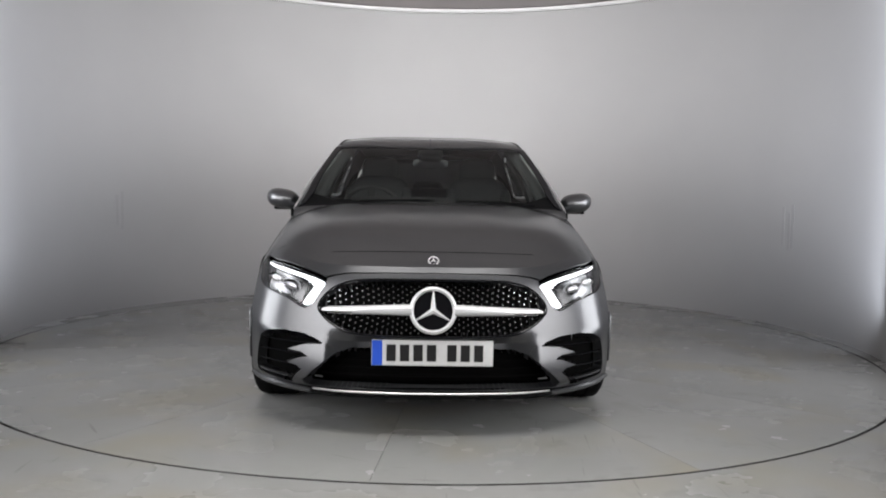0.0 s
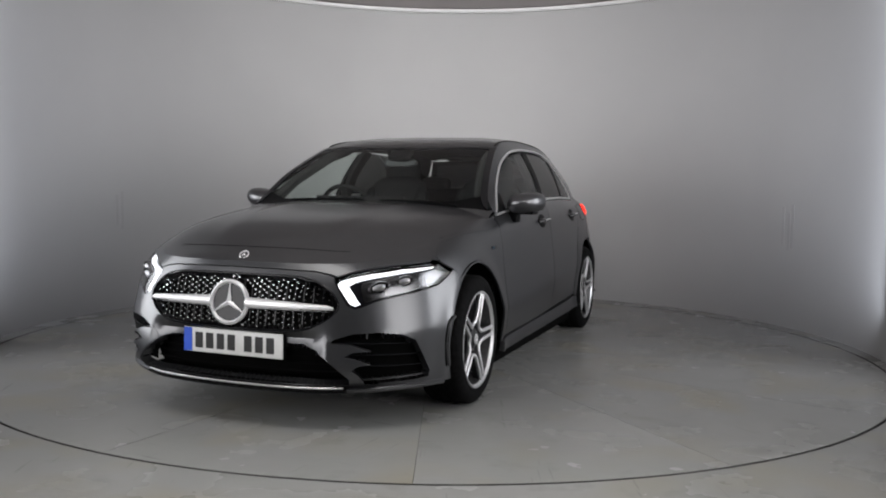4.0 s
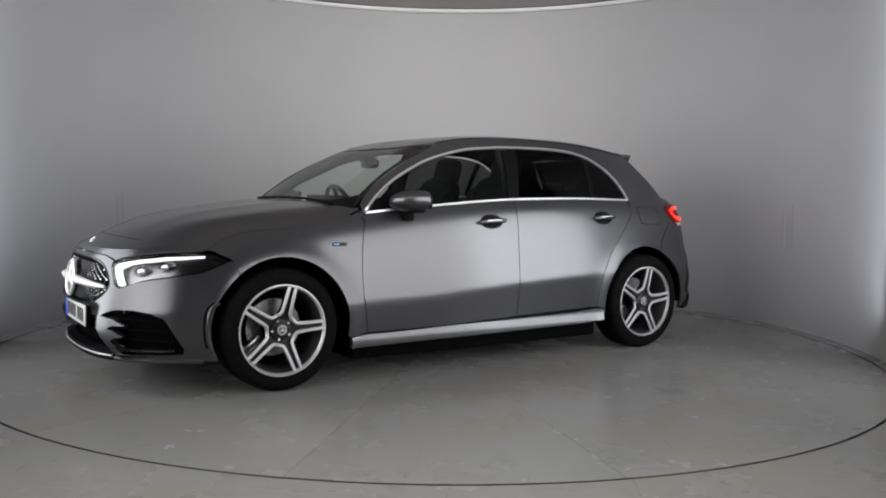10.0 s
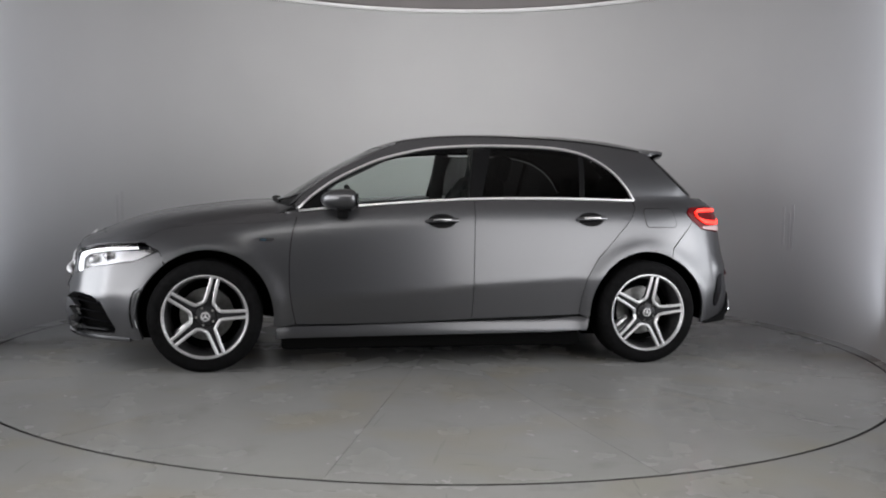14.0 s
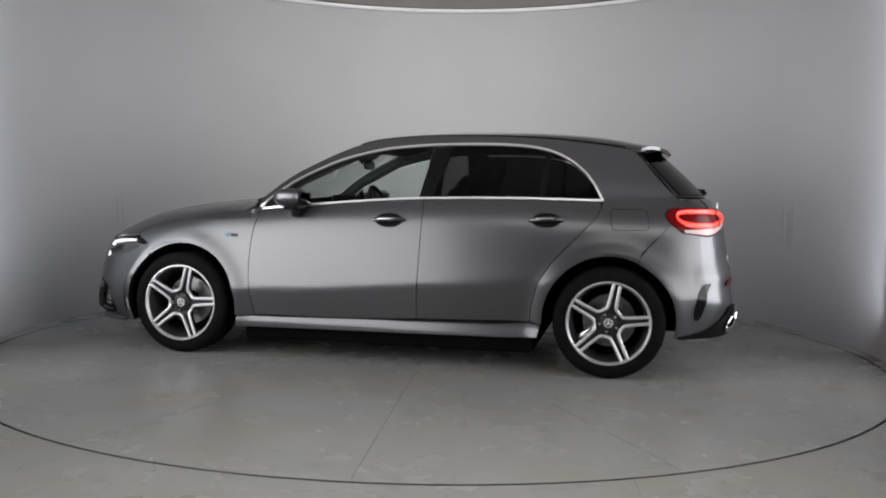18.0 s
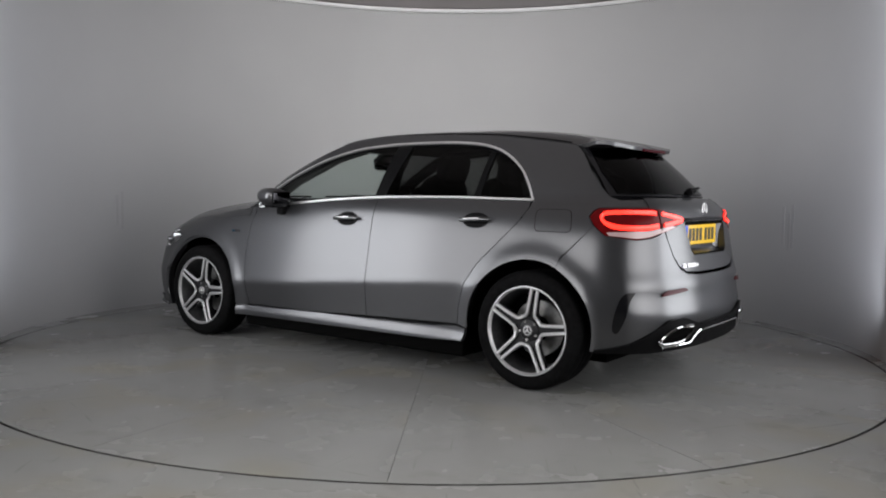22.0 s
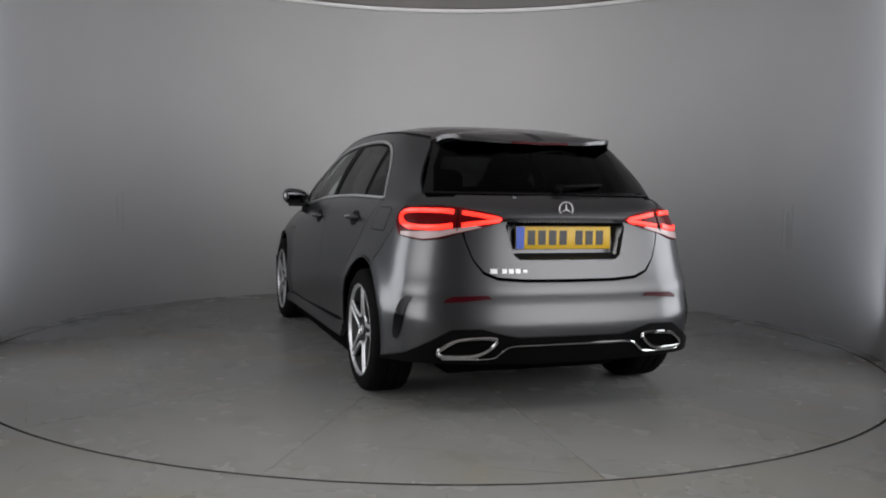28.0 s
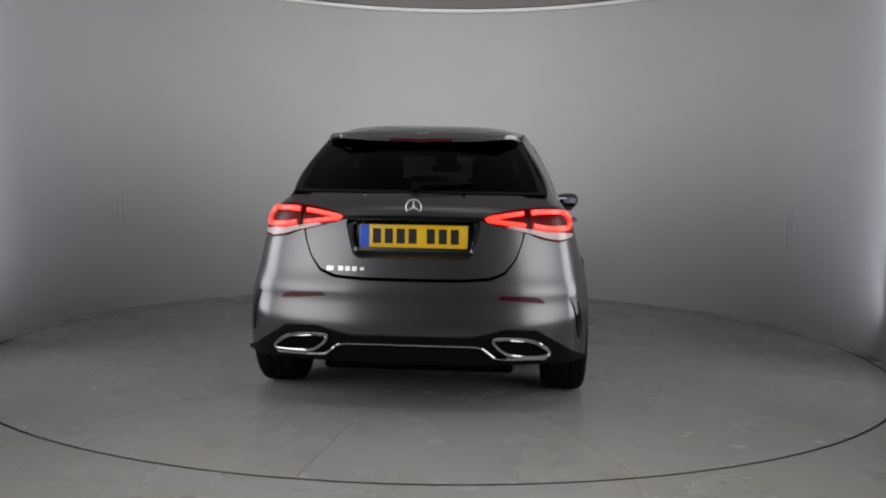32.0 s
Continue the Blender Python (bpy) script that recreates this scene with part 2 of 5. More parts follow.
def sweep(path, radius, n=8, closed=False, flat=1.0, up=(0, 0, 1)):
    """A rod along a path of points; flat squeezes it along 'up'."""
    path = [Vector(p) for p in path]
    verts, faces, k = [], [], len(path)
    for i, p in enumerate(path):
        a = path[(i - 1) % k] if (closed or i) else p
        b = path[(i + 1) % k] if (closed or i < k - 1) else p
        d = (b - a).normalized()
        u = Vector(up)
        u = (u - d * u.dot(d)).normalized()
        w = d.cross(u)
        rad = radius[i] if isinstance(radius, (list, tuple)) else radius
        for q in range(n):
            t = 2 * math.pi * (q + 0.5) / n
            verts.append(p + u * math.cos(t) * rad * flat + w * math.sin(t) * rad)
    for i in range(k if closed else k - 1):
        j = (i + 1) % k
        for q in range(n):
            r = (q + 1) % n
            faces.append((i * n + q, i * n + r, j * n + r, j * n + q))
    if not closed:
        faces.append(tuple(range(n)))
        faces.append(tuple((k - 1) * n + q for q in reversed(range(n))))
    return verts, faces


def spline(points, per=8, closed=False):
    """Catmull-Rom through the points."""
    pts = [Vector(p) for p in points]
    n, out = len(pts), []
    for i in range(n if closed else n - 1):
        p0 = pts[(i - 1) % n] if (closed or i) else pts[0] * 2 - pts[1]
        p1, p2 = pts[i], pts[(i + 1) % n]
        p3 = pts[(i + 2) % n] if (closed or i + 2 < n) else pts[-1] * 2 - pts[-2]
        for k in range(per):
            t = k / per
            out.append(0.5 * ((2 * p1) + (p2 - p0) * t + (2 * p0 - 5 * p1 + 4 * p2 - p3) * t * t + (3 * p1 - p0 - 3 * p2 + p3) * t ** 3))
    if not closed:
        out.append(pts[-1])
    return out


def smooth2(points, per=6, closed=True):
    return [(p[0], p[1]) for p in spline([(a, b, 0) for a, b in points], per, closed)]


def round_poly(points, r, n=4):
    """Rounds the corners of a plane polygon."""
    out, k = [], len(points)
    for i in range(k):
        p = Vector(points[i]).to_2d() if len(points[i]) > 2 else Vector(points[i])
        a, b = Vector(points[i - 1][:2]), Vector(points[(i + 1) % k][:2])
        da, db = (a - p), (b - p)
        q = min(r, da.length * 0.45, db.length * 0.45)
        s, e = p + da.normalized() * q, p + db.normalized() * q
        for j in range(n + 1):
            t = j / n
            v = s * (1 - t) ** 2 + p * 2 * t * (1 - t) + e * t * t
            out.append((v.x, v.y))
    return out


def area2(poly):
    return 0.5 * sum(poly[i - 1][0] * poly[i][1] - poly[i][0] * poly[i - 1][1] for i in range(len(poly)))


def inset(poly, d):
    """Shrinks a plane polygon by d."""
    if area2(poly) < 0:
        poly = poly[::-1]
    clean = [p for i, p in enumerate(poly) if (Vector(p) - Vector(poly[i - 1])).length > 1e-5]
    out, k = [], len(clean)
    for i in range(k):
        p = Vector(clean[i])
        a, b = (p - Vector(clean[i - 1])).normalized(), (Vector(clean[(i + 1) % k]) - p).normalized()
        na, nb = Vector((-a.y, a.x)), Vector((-b.y, b.x))
        m = na + nb
        if m.length < 0.2:
            m = na
        m.normalize()
        s = d / max(0.45, m.dot(na))
        out.append((p.x + m.x * s, p.y + m.y * s))
    return out


def clip_cell(poly, x0, y0, x1, y1):
    for axis, lim, keep_less in ((0, x0, False), (0, x1, True), (1, y0, False), (1, y1, True)):
        out = []
        for i in range(len(poly)):
            a, b = poly[i - 1], poly[i]
            ia = a[axis] <= lim if keep_less else a[axis] >= lim
            ib = b[axis] <= lim if keep_less else b[axis] >= lim
            if ia != ib:
                t = (lim - a[axis]) / (b[axis] - a[axis])
                c = [a[0] + (b[0] - a[0]) * t, a[1] + (b[1] - a[1]) * t]
                c[axis] = lim
                out.append(tuple(c))
            if ib:
                out.append(b)
        poly = out
        if len(poly) < 3:
            return []
    return poly


def fill(poly, step):
    """Fills a plane polygon with square cells, clipped at its outline."""
    if area2(poly) < 0:
        poly = poly[::-1]
    us, vs = [p[0] for p in poly], [p[1] for p in poly]
    i0, i1 = math.floor(min(us) / step), math.ceil(max(us) / step)
    j0, j1 = math.floor(min(vs) / step), math.ceil(max(vs) / step)
    touched = set()
    for k in range(len(poly)):
        a, b = poly[k - 1], poly[k]
        n = int(math.hypot(b[0] - a[0], b[1] - a[1]) / step * 12) + 2
        for q in range(n + 1):
            u, v = a[0] + (b[0] - a[0]) * q / n, a[1] + (b[1] - a[1]) * q / n
            for e in (-1e-6, 1e-6):
                touched.add((math.floor(u / step + e), math.floor(v / step + e)))
    cu = (np.arange(i0, i1) + 0.5) * step
    cv = (np.arange(j0, j1) + 0.5) * step
    gu, gv = np.meshgrid(cu, cv, indexing="ij")
    inside = np.zeros(gu.shape, bool)
    for k in range(len(poly)):
        (ax, ay), (bx, by) = poly[k - 1], poly[k]
        if ay != by:
            hit = ((ay > gv) != (by > gv)) & (gu < (bx - ax) * (gv - ay) / (by - ay) + ax)
            inside ^= hit
    pts, faces = [], []
    for i in range(i0, i1):
        for j in range(j0, j1):
            cell = (i * step, j * step, (i + 1) * step, (j + 1) * step)
            if (i, j) in touched:
                f = clip_cell(poly, *cell)
            elif inside[i - i0, j - j0]:
                f = [(cell[0], cell[1]), (cell[2], cell[1]), (cell[2], cell[3]), (cell[0], cell[3])]
            else:
                continue
            if len(f) >= 3 and abs(area2(f)) > 1e-9:
                faces.append(tuple(range(len(pts), len(pts) + len(f))))
                pts += f
    g = weld(([(p[0], p[1], 0.0) for p in pts], faces), 2e-6)
    return [(v[0], v[1]) for v in g[0]], g[1]


def panel(polys, where, step=0.03, proud=0.0, thick=0.012, gap=0.0, seams=(), flip=False, push=None):
    """Lays plane outlines onto a curved surface and gives them a turned-in rim."""
    if not isinstance(polys[0][0], (tuple, list)):
        polys = [polys]
    v2, faces = [], []
    for poly in polys:
        a, f = fill(inset(poly, gap) if gap else poly, step)
        n = len(v2)
        v2 += a
        faces += [tuple(i + n for i in q) for q in f]
    g = weld(([(p[0], p[1], 0.0) for p in v2], faces), 2e-6)
    v2, faces = [(v[0], v[1]) for v in g[0]], g[1]
    sign = -1 if flip else 1
    verts, norms = [], []
    for u, v in v2:
        p, e = where(u, v), 0.004
        n = (where(u + e, v) - where(u - e, v)).cross(where(u, v + e) - where(u, v - e))
        n = n.normalized() * sign if n.length > 1e-12 else Vector((0, 0, 1))
        norms.append(n)
        verts.append(p + n * (proud + (push(u, v) if push else 0.0)))
    if flip:
        faces = [tuple(reversed(f)) for f in faces]
    if thick:
        count = {}
        for f in faces:
            for i in range(len(f)):
                a, b = f[i - 1], f[i]
                count[(a, b)] = count.get((a, b), 0) + 1
        low, rim = {}, []
        for (a, b) in list(count):
            if (b, a) in count:
                continue
            if any(abs(v2[a][0] - s) < 1e-6 and abs(v2[b][0] - s) < 1e-6 for s in seams):
                continue
            for q in (a, b):
                if q not in low:
                    low[q] = len(verts)
                    verts.append(verts[q] - norms[q] * thick)
            rim.append((b, a, low[a], low[b]))
        faces = faces + rim
    return [tuple(v) for v in verts], faces


# ---- the booth: floor, curved wall, ceiling, dark studio beyond ----
def ring_sheet(r0, r1, z, n=96, thick=0.0):
    verts, faces = [], []
    for i in range(n):
        a = 2 * math.pi * i / n
        verts += [(r0 * math.cos(a), r0 * math.sin(a), z), (r1 * math.cos(a), r1 * math.sin(a), z)]
    for i in range(n):
        j = (i + 1) % n
        faces.append((2 * i, 2 * i + 1, 2 * j + 1, 2 * j))
    if thick:
        for i in range(n):
            a = 2 * math.pi * i / n
            verts.append((r0 * math.cos(a), r0 * math.sin(a), z - thick))
        for i in range(n):
            j = (i + 1) % n
            faces.append((2 * i, 2 * j, 2 * n + j, 2 * n + i))
    return verts, faces


floor = part_of("floor", ring_sheet(TABLE_R + 0.018, 14.0, 0.0, 160, 0.05), FLOOR_PAINT, smooth=False)
tagged(floor, "worn grey painted floor round the turntable", "floor", kind="structure")
# ring added in the turntable's gap to draw its shade as a dark line
seal = part_of("gap_shade_ring", lathe([(TABLE_R + 0.001, -0.016), (TABLE_R + 0.002, -0.001), (TABLE_R + 0.0165, -0.001), (TABLE_R + 0.0178, -0.016)], 160, "z"), SEAM)
tagged(seal, "near-black ring added as the shade in the gap round the turntable", "seal", kind="structure")
pit = part_of("turntable_pit", lathe([(0.0, -0.06), (TABLE_R + 0.03, -0.06)], 96, "z"), SEAM, smooth=False)
tagged(pit, "dark pit under the turntable's edge", "pit", kind="structure")


def arc_wall(r0, r1, z0, z1, a0, a1, n=120, cove=0.0):
    """A curved wall from angle a0 to a1 with a small cove at its foot."""
    prof = [(r0 - cove * (1 - math.sin(t)), z0 + cove * (1 - math.cos(t))) for t in [math.pi / 2 * k / 6 for k in range(7)]] if cove else [(r0, z0)]
    prof += [(r0, z0 + (z1 - z0) * k / 6) for k in range(1, 7)] + [(r1, z1), (r1, z0)]
    verts, faces, k = [], [], len(prof)
    for i in range(n + 1):
        a = radians(a0 + (a1 - a0) * i / n)
        verts += [(r * math.cos(a), r * math.sin(a), z) for r, z in prof]
    for i in range(n):
        for q in range(k - 1):
            faces.append((i * k + q, i * k + q + 1, (i + 1) * k + q + 1, (i + 1) * k + q))
    faces += [tuple(range(k)), tuple(reversed([n * k + q for q in range(k)]))]
    return verts, faces


OPEN = 12.5
wall = part_of("wall_curved", arc_wall(WALL_R, WALL_R + 0.1, 0.0, WALL_H, -OPEN, 180 + OPEN, 160), WALL_PAINT, m=pose(0, WALL_Y, 0))
tagged(wall, "matt white curved wall of the photo booth", "wall", kind="structure")
# slim darker strips: the shade of shallow wall dents put into colour
for a, z0, z1 in ((155.1, .74, 1.0), (154.0, .70, 1.03), (17.6, .68, 1.0), (16.3, .64, .95), (15.5, .66, 1.02)):
    part_of("scuff_or_dent", arc_wall(WALL_R - 0.003, WALL_R - 0.001, z0, z1, a - .3, a + .3, 4), DENT_SHADE, wall)
cornice = part_of("trim", arc_wall(WALL_R - 0.035, WALL_R + 0.05, WALL_H + 0.002, WALL_H + 0.036, -OPEN, 180 + OPEN), RIM_PAINT, m=pose(0, WALL_Y, 0))
tagged(cornice, "thin white cornice along the top of the curved wall", "cornice", kind="structure")
ceil = part_of("ceiling", lathe([(0.0, WALL_H + 0.05), (4.2, WALL_H + 0.05), (4.2, WALL_H + 0.15), (0.0, WALL_H + 0.15)], 96, "z"), CEIL_PAINT, smooth=False)
tagged(ceil, "pale grey round ceiling of the booth", "ceiling", kind="structure")

for name, sx, sy, x, y in (("wall_north", 20, 0.2, 0, 8), ("wall_south", 20, 0.2, 0, -10), ("wall_west", 0.2, 18.2, -10, -1), ("wall_east", 0.2, 18.2, 10, -1)):
    w = part_of(name, box(sx, sy, 4.6), STUDIO, smooth=False, m=pose(x, y, 2.3))
    tagged(w, "dark painted studio wall outside the booth", "wall", kind="structure")
roof_slab = part_of("ceiling_studio", box(20.4, 18.4, 0.2), STUDIO, smooth=False, m=pose(0, -1, 4.72))
tagged(roof_slab, "dark studio ceiling above the booth", "ceiling", kind="structure")

# ---- turntable of fourteen wedge plates ----
turntable = tagged(new("turntable"), "round grey painted turntable of wedge plates under the car", "turntable")
WEDGE = 360.0 / 14


def wedge():
    verts, faces, n, rings = [], [], 14, (0.3, 1.0, 1.8, 2.5, TABLE_R)
    g = 0.0009
    for r in rings:
        off = math.degrees(g / r)
        for i in range(n + 1):
            a = radians(off + (WEDGE - 2 * off) * i / n)
            verts.append((r * math.cos(a), r * math.sin(a), 0.0))
    k = n + 1
    for q in range(len(rings) - 1):
        for i in range(n):
            faces.append((q * k + i, (q + 1) * k + i, (q + 1) * k + i + 1, q * k + i + 1))
    edge = [i for i in range(k)] + [q * k + n for q in range(1, len(rings))] + [(len(rings) - 1) * k + i for i in reversed(range(n))] + [q * k for q in reversed(range(1, len(rings) - 1))]
    base = len(verts)
    verts += [(verts[i][0], verts[i][1], -0.025) for i in edge]
    for i in range(len(edge)):
        j = (i + 1) % len(edge)
        faces.append((edge[i], edge[j], base + j, base + i))
    return verts, faces


plate_mesh = mesh_of("plate", *wedge(), FLOOR_PAINT, smooth=False)
for k in range(14):
    ob = new("plate", plate_mesh)
    ob.parent = turntable
    ob.matrix_basis = pose(0, 0, 0, 0, 0, -5.5 + WEDGE * k)
part_of("hub_plate", lathe([(0.0, 0.0), (0.297, 0.0), (0.297, -0.025)], 48, "z"), FLOOR_PAINT, turntable)
part_of("deck", lathe([(0.0, -0.028), (TABLE_R - 0.004, -0.028), (TABLE_R - 0.004, -0.05)], 96, "z"), SEAM, turntable)


# ---- the car's body surfaces: x forward, y to its left, z up ----
PLAN = [(2.395, 0), (2.387, .20), (2.352, .40), (2.272, .58), (2.168, .715), (2.035, .812), (1.80, .875), (1.49, .893), (1.15, .895), (.60, .897),
        (0, .897), (-.6, .893), (-1.0, .885), (-1.24, .882), (-1.5, .872), (-1.70, .838), (-1.84, .750), (-1.935, .575), (-1.98, .31), (-1.99, 0)]
TOP = [(2.30, 0, .745), (2.29, .20, .745), (2.25, .38, .745), (2.17, .52, .752), (2.05, .62, .775), (1.90, .69, .81), (1.72, .735, .845), (1.46, .765, .885),
       (1.12, .785, .925), (.60, .80, .975), (0, .79, 1.02), (-.6, .772, 1.035), (-1.0, .75, 1.032), (-1.22, .733, 1.030), (-1.42, .705, 1.040), (-1.56, .672, 1.053),
       (-1.67, .612, 1.063), (-1.75, .48, 1.066), (-1.79, .27, 1.068), (-1.80, 0, 1.07)]
BASE = [(2.36, 0, .205), (2.352, .20, .205), (2.318, .40, .205), (2.24, .57, .205), (2.135, .71, .20), (2.0, .805, .195), (1.78, .862, .19), (1.49, .875, .19),
        (1.15, .865, .205), (.6, .86, .21), (0, .86, .215), (-.6, .86, .22), (-1.0, .865, .23), (-1.24, .87, .24), (-1.5, .865, .25), (-1.68, .832, .26),
        (-1.825, .742, .27), (-1.915, .57, .28), (-1.96, .30, .285), (-1.97, 0, .29)]
MIDZ = [.40, .40, .40, .42, .44, .46, .47, .47, .44, .45, .50, .545, .57, .57, .54, .50, .47, .45, .44, .44]
HUB_F, HUB_R, HUB_Z, ARCH = 1.495, -1.24, 0.328, 0.388
LAST = len(PLAN) - 1


def curve(table, s):
    """A smooth curve through a table of tuples, mirrored past its ends."""
    s = min(max(s, 0.0), LAST - 1e-9)
    i = int(s)
    t = s - i

    def at(k):
        flip = k < 0 or k > LAST
        k = -k if k < 0 else (2 * LAST - k if k > LAST else k)
        v = table[k]
        if isinstance(v, tuple):
            return np.array([v[0], -v[1] if flip else v[1], *v[2:]])
        return np.array([v])
    p0, p1, p2, p3 = at(i - 1), at(i), at(i + 1), at(i + 2)
    return 0.5 * (2 * p1 + (p2 - p0) * t + (2 * p0 - 5 * p1 + 4 * p2 - p3) * t * t + (3 * p1 - p0 - 3 * p2 + p3) * t ** 3)


# dense tables of the curves against the arc length along the plan
FINE = 40
S_TAB = np.linspace(0, LAST, LAST * FINE + 1)
PLAN_T = np.array([curve(PLAN, s) for s in S_TAB])
TOP_T = np.array([curve(TOP, s) for s in S_TAB])
BASE_T = np.array([curve(BASE, s) for s in S_TAB])
MID_T = np.array([curve(MIDZ, s)[0] for s in S_TAB])
C_TAB = np.concatenate([[0], np.cumsum(np.hypot(*np.diff(PLAN_T, axis=0).T))])
C_END = float(C_TAB[-1])
# profile: share of straight lean and power of the shoulder, front / side / rear
LEAN_T = np.interp(S_TAB, [0, 2.5, 4, 6.5, 8, 13, 15, 17, 19], [.42, .42, .40, .48, .6, .6, .5, .5, .5])
POW_T = np.interp(S_TAB, [0, 2.5, 4, 6.5, 8, 13, 15, 17, 19], [3.2, 4, 5, 6, 8, 8, 7, 12, 14])
LOW_T = np.interp(S_TAB, [0, 5, 7.5, 8.5, 12.5, 14, 16, 19], [3, 3, 1.4, 1.0, 1.0, 1.4, 2.0, 2.2])


def along(tab, c):
    return float(np.interp(c, C_TAB, tab))


# roof and glasshouse: centre line and cant rail against x
CENTRE = [(2.34, 0.72), (2.3, 0.747), (2.24, 0.778), (2.02, 0.862), (1.76, 0.926), (1.42, 0.975), (1.14, 1.006), (1.07, 1.015), (0.93, 1.1), (0.714, 1.232), (0.494, 1.346), (0.345, 1.399), (0.216, 1.427), (0, 1.451), (-0.256, 1.464), (-0.5, 1.466), (-0.82, 1.464), (-1.17, 1.438), (-1.45, 1.386), (-1.6, 1.340), (-1.8, 1.27)]
CANT = [(1.1, 0.775, 0.935), (1.0, 0.755, 0.992), (0.93, 0.728, 1.055), (0.75, 0.68, 1.186), (0.43, 0.612, 1.343), (0.2, 0.585, 1.403), (-0.2, 0.567, 1.428), (-0.74, 0.56, 1.418), (-1.1, 0.545, 1.385), (-1.4, 0.52, 1.342), (-1.75, 0.49, 1.27)]


def lookup(table, col):
    xs = [p[0] for p in table][::-1]
    ys = [p[col] for p in table][::-1]
    fine = [(v[0], v[1]) for v in spline([(a, b, 0) for a, b in zip(xs, ys)], 12)]
    fx, fy = [f[0] for f in fine], [f[1] for f in fine]
    return lambda x: float(np.interp(x, fx, fy))


centre_z, cant_y, cant_z = lookup(CENTRE, 1), lookup(CANT, 1), lookup(CANT, 2)
_tx = TOP_T[::-1, 0]
belt_y = lambda x: float(np.interp(x, _tx, TOP_T[::-1, 1]))
belt_z = lambda x: float(np.interp(x, _tx, TOP_T[::-1, 2]))


def body(c, z):
    """The body's skin at plan arc length c (left side positive) and height z, with the glasshouse side above the belt."""
    side = -1.0 if c < 0 else 1.0
    a = abs(c)
    if a > C_END:
        side, a = -side, 2 * C_END - a
    zt = along(TOP_T[:, 2], a)
    xt, yt = along(TOP_T[:, 0], a), along(TOP_T[:, 1], a)
    if z > zt:
        zc, yc = cant_z(xt), cant_y(xt)
        w = (z - zt) / max(0.02, zc - zt)
        y = yt + (yc - yt) * w + 0.022 * math.sin(math.pi * min(max(w, 0), 1))
        return Vector((xt, side * y, z))
    xm, ym, zm = along(PLAN_T[:, 0], a), along(PLAN_T[:, 1], a), along(MID_T, a)
    if z >= zm:
        v = (z - zm) / (zt - zm)
        lean, n = along(LEAN_T, a), along(POW_T, a)
        g = lean * v + (1 - lean) * v ** n
        x, y = xm + (xt - xm) * g, ym + (yt - ym) * g
    else:
        xb, yb, zb = along(BASE_T[:, 0], a), along(BASE_T[:, 1], a), along(BASE_T[:, 2], a)
        w = ((zm - z) / (zm - zb)) if zm > zb else 0.0
        g = max(w, 0.0) ** along(LOW_T, a)
        x, y = xm + (xb - xm) * g, ym + (yb - ym) * g
    for hx in (HUB_F, HUB_R):
        r = math.hypot(x - hx, z - HUB_Z)
        if r < 0.7 and abs(y) > 0.6:
            y += 0.014 * math.exp(-((r - 0.40) / 0.055) ** 2)
    return Vector((x, side * y, z))


def top(x, y):
    """The upper skin: bonnet, windscreen and roof."""
    zc = centre_z(x)
    if x > 1.05:
        k = min(1.0, max(0.0, (x - 1.05) / 0.1))
        ye, ze = belt_y(x), belt_z(x)
        if k < 1:
            ye, ze = ye * k + cant_y(x) * (1 - k), ze * k + cant_z(x) * (1 - k)
    else:
        ye, ze = cant_y(x), cant_z(x)
    q = abs(y) / max(ye, 0.05)
    n = 4.4 + 0.9 * min(1.0, max(0.0, (x - 1.1) / 0.25))
    k = min(1.0, max(0.0, (x - 1.80) / 0.40))
    n += (2.0 - n) * k * k * (3 - 2 * k)
    z = zc - (zc - ze) * min(q, 1.15) ** n
    if x > 1.1:
        b = 0.40 - 0.10 * (x - 1.1)
        z += 0.011 * (1 / (1 + math.exp((abs(y) - b) / 0.018))) * min(1, (x - 1.1) / 0.2) * min(1, max(0, (2.2 - x) / 0.3))
    return Vector((x, y, z))


def over(u, v):
    """The upper skin in plan: u across, v along."""
    return top(-v, u)


# places on the skin named by what is known of them
_px, _py = PLAN_T[::-1, 0], PLAN_T[:, 1]


def S(x, z):
    """On the flank below the belt."""
    return float(np.interp(x, _px, C_TAB[::-1])), z


def W(x, z):
    """On the glasshouse side above the belt."""
    return float(np.interp(x, _tx, C_TAB[::-1])), z


def F(y, z):
    """On the nose."""
    n = 7 * FINE
    return float(np.interp(y, _py[:n], C_TAB[:n])), z


def B(y, z):
    """On the tail."""
    n = 13 * FINE
    return float(np.interp(y, _py[n:][::-1], C_TAB[n:][::-1])), z


def arch(hx, a0, a1, n=26, r=ARCH):
    return [S(hx + r * math.cos(radians(a0 + (a1 - a0) * i / n)), HUB_Z + r * math.sin(radians(a0 + (a1 - a0) * i / n))) for i in range(n + 1)]


def topline(x0, x1, n=24, drop=0.0):
    return [W(x0 + (x1 - x0) * i / n, belt_z(x0 + (x1 - x0) * i / n) - drop) for i in range(n + 1)]


def bezel(points, width):
    """A strip of the given width along an open plane line (to its left)."""
    pts = [Vector(p) for p in points]
    out = []
    for i, p in enumerate(pts):
        d = (pts[min(i + 1, len(pts) - 1)] - pts[max(i - 1, 0)]).normalized()
        out.append((p.x - d.y * width, p.y + d.x * width))
    return [tuple(p) for p in pts] + out[::-1]


# ---- the car ----
car = tagged(new("car"), "dark grey metallic hatchback car with five-spoke alloy wheels on the turntable", "car")
GAP = 0.0022


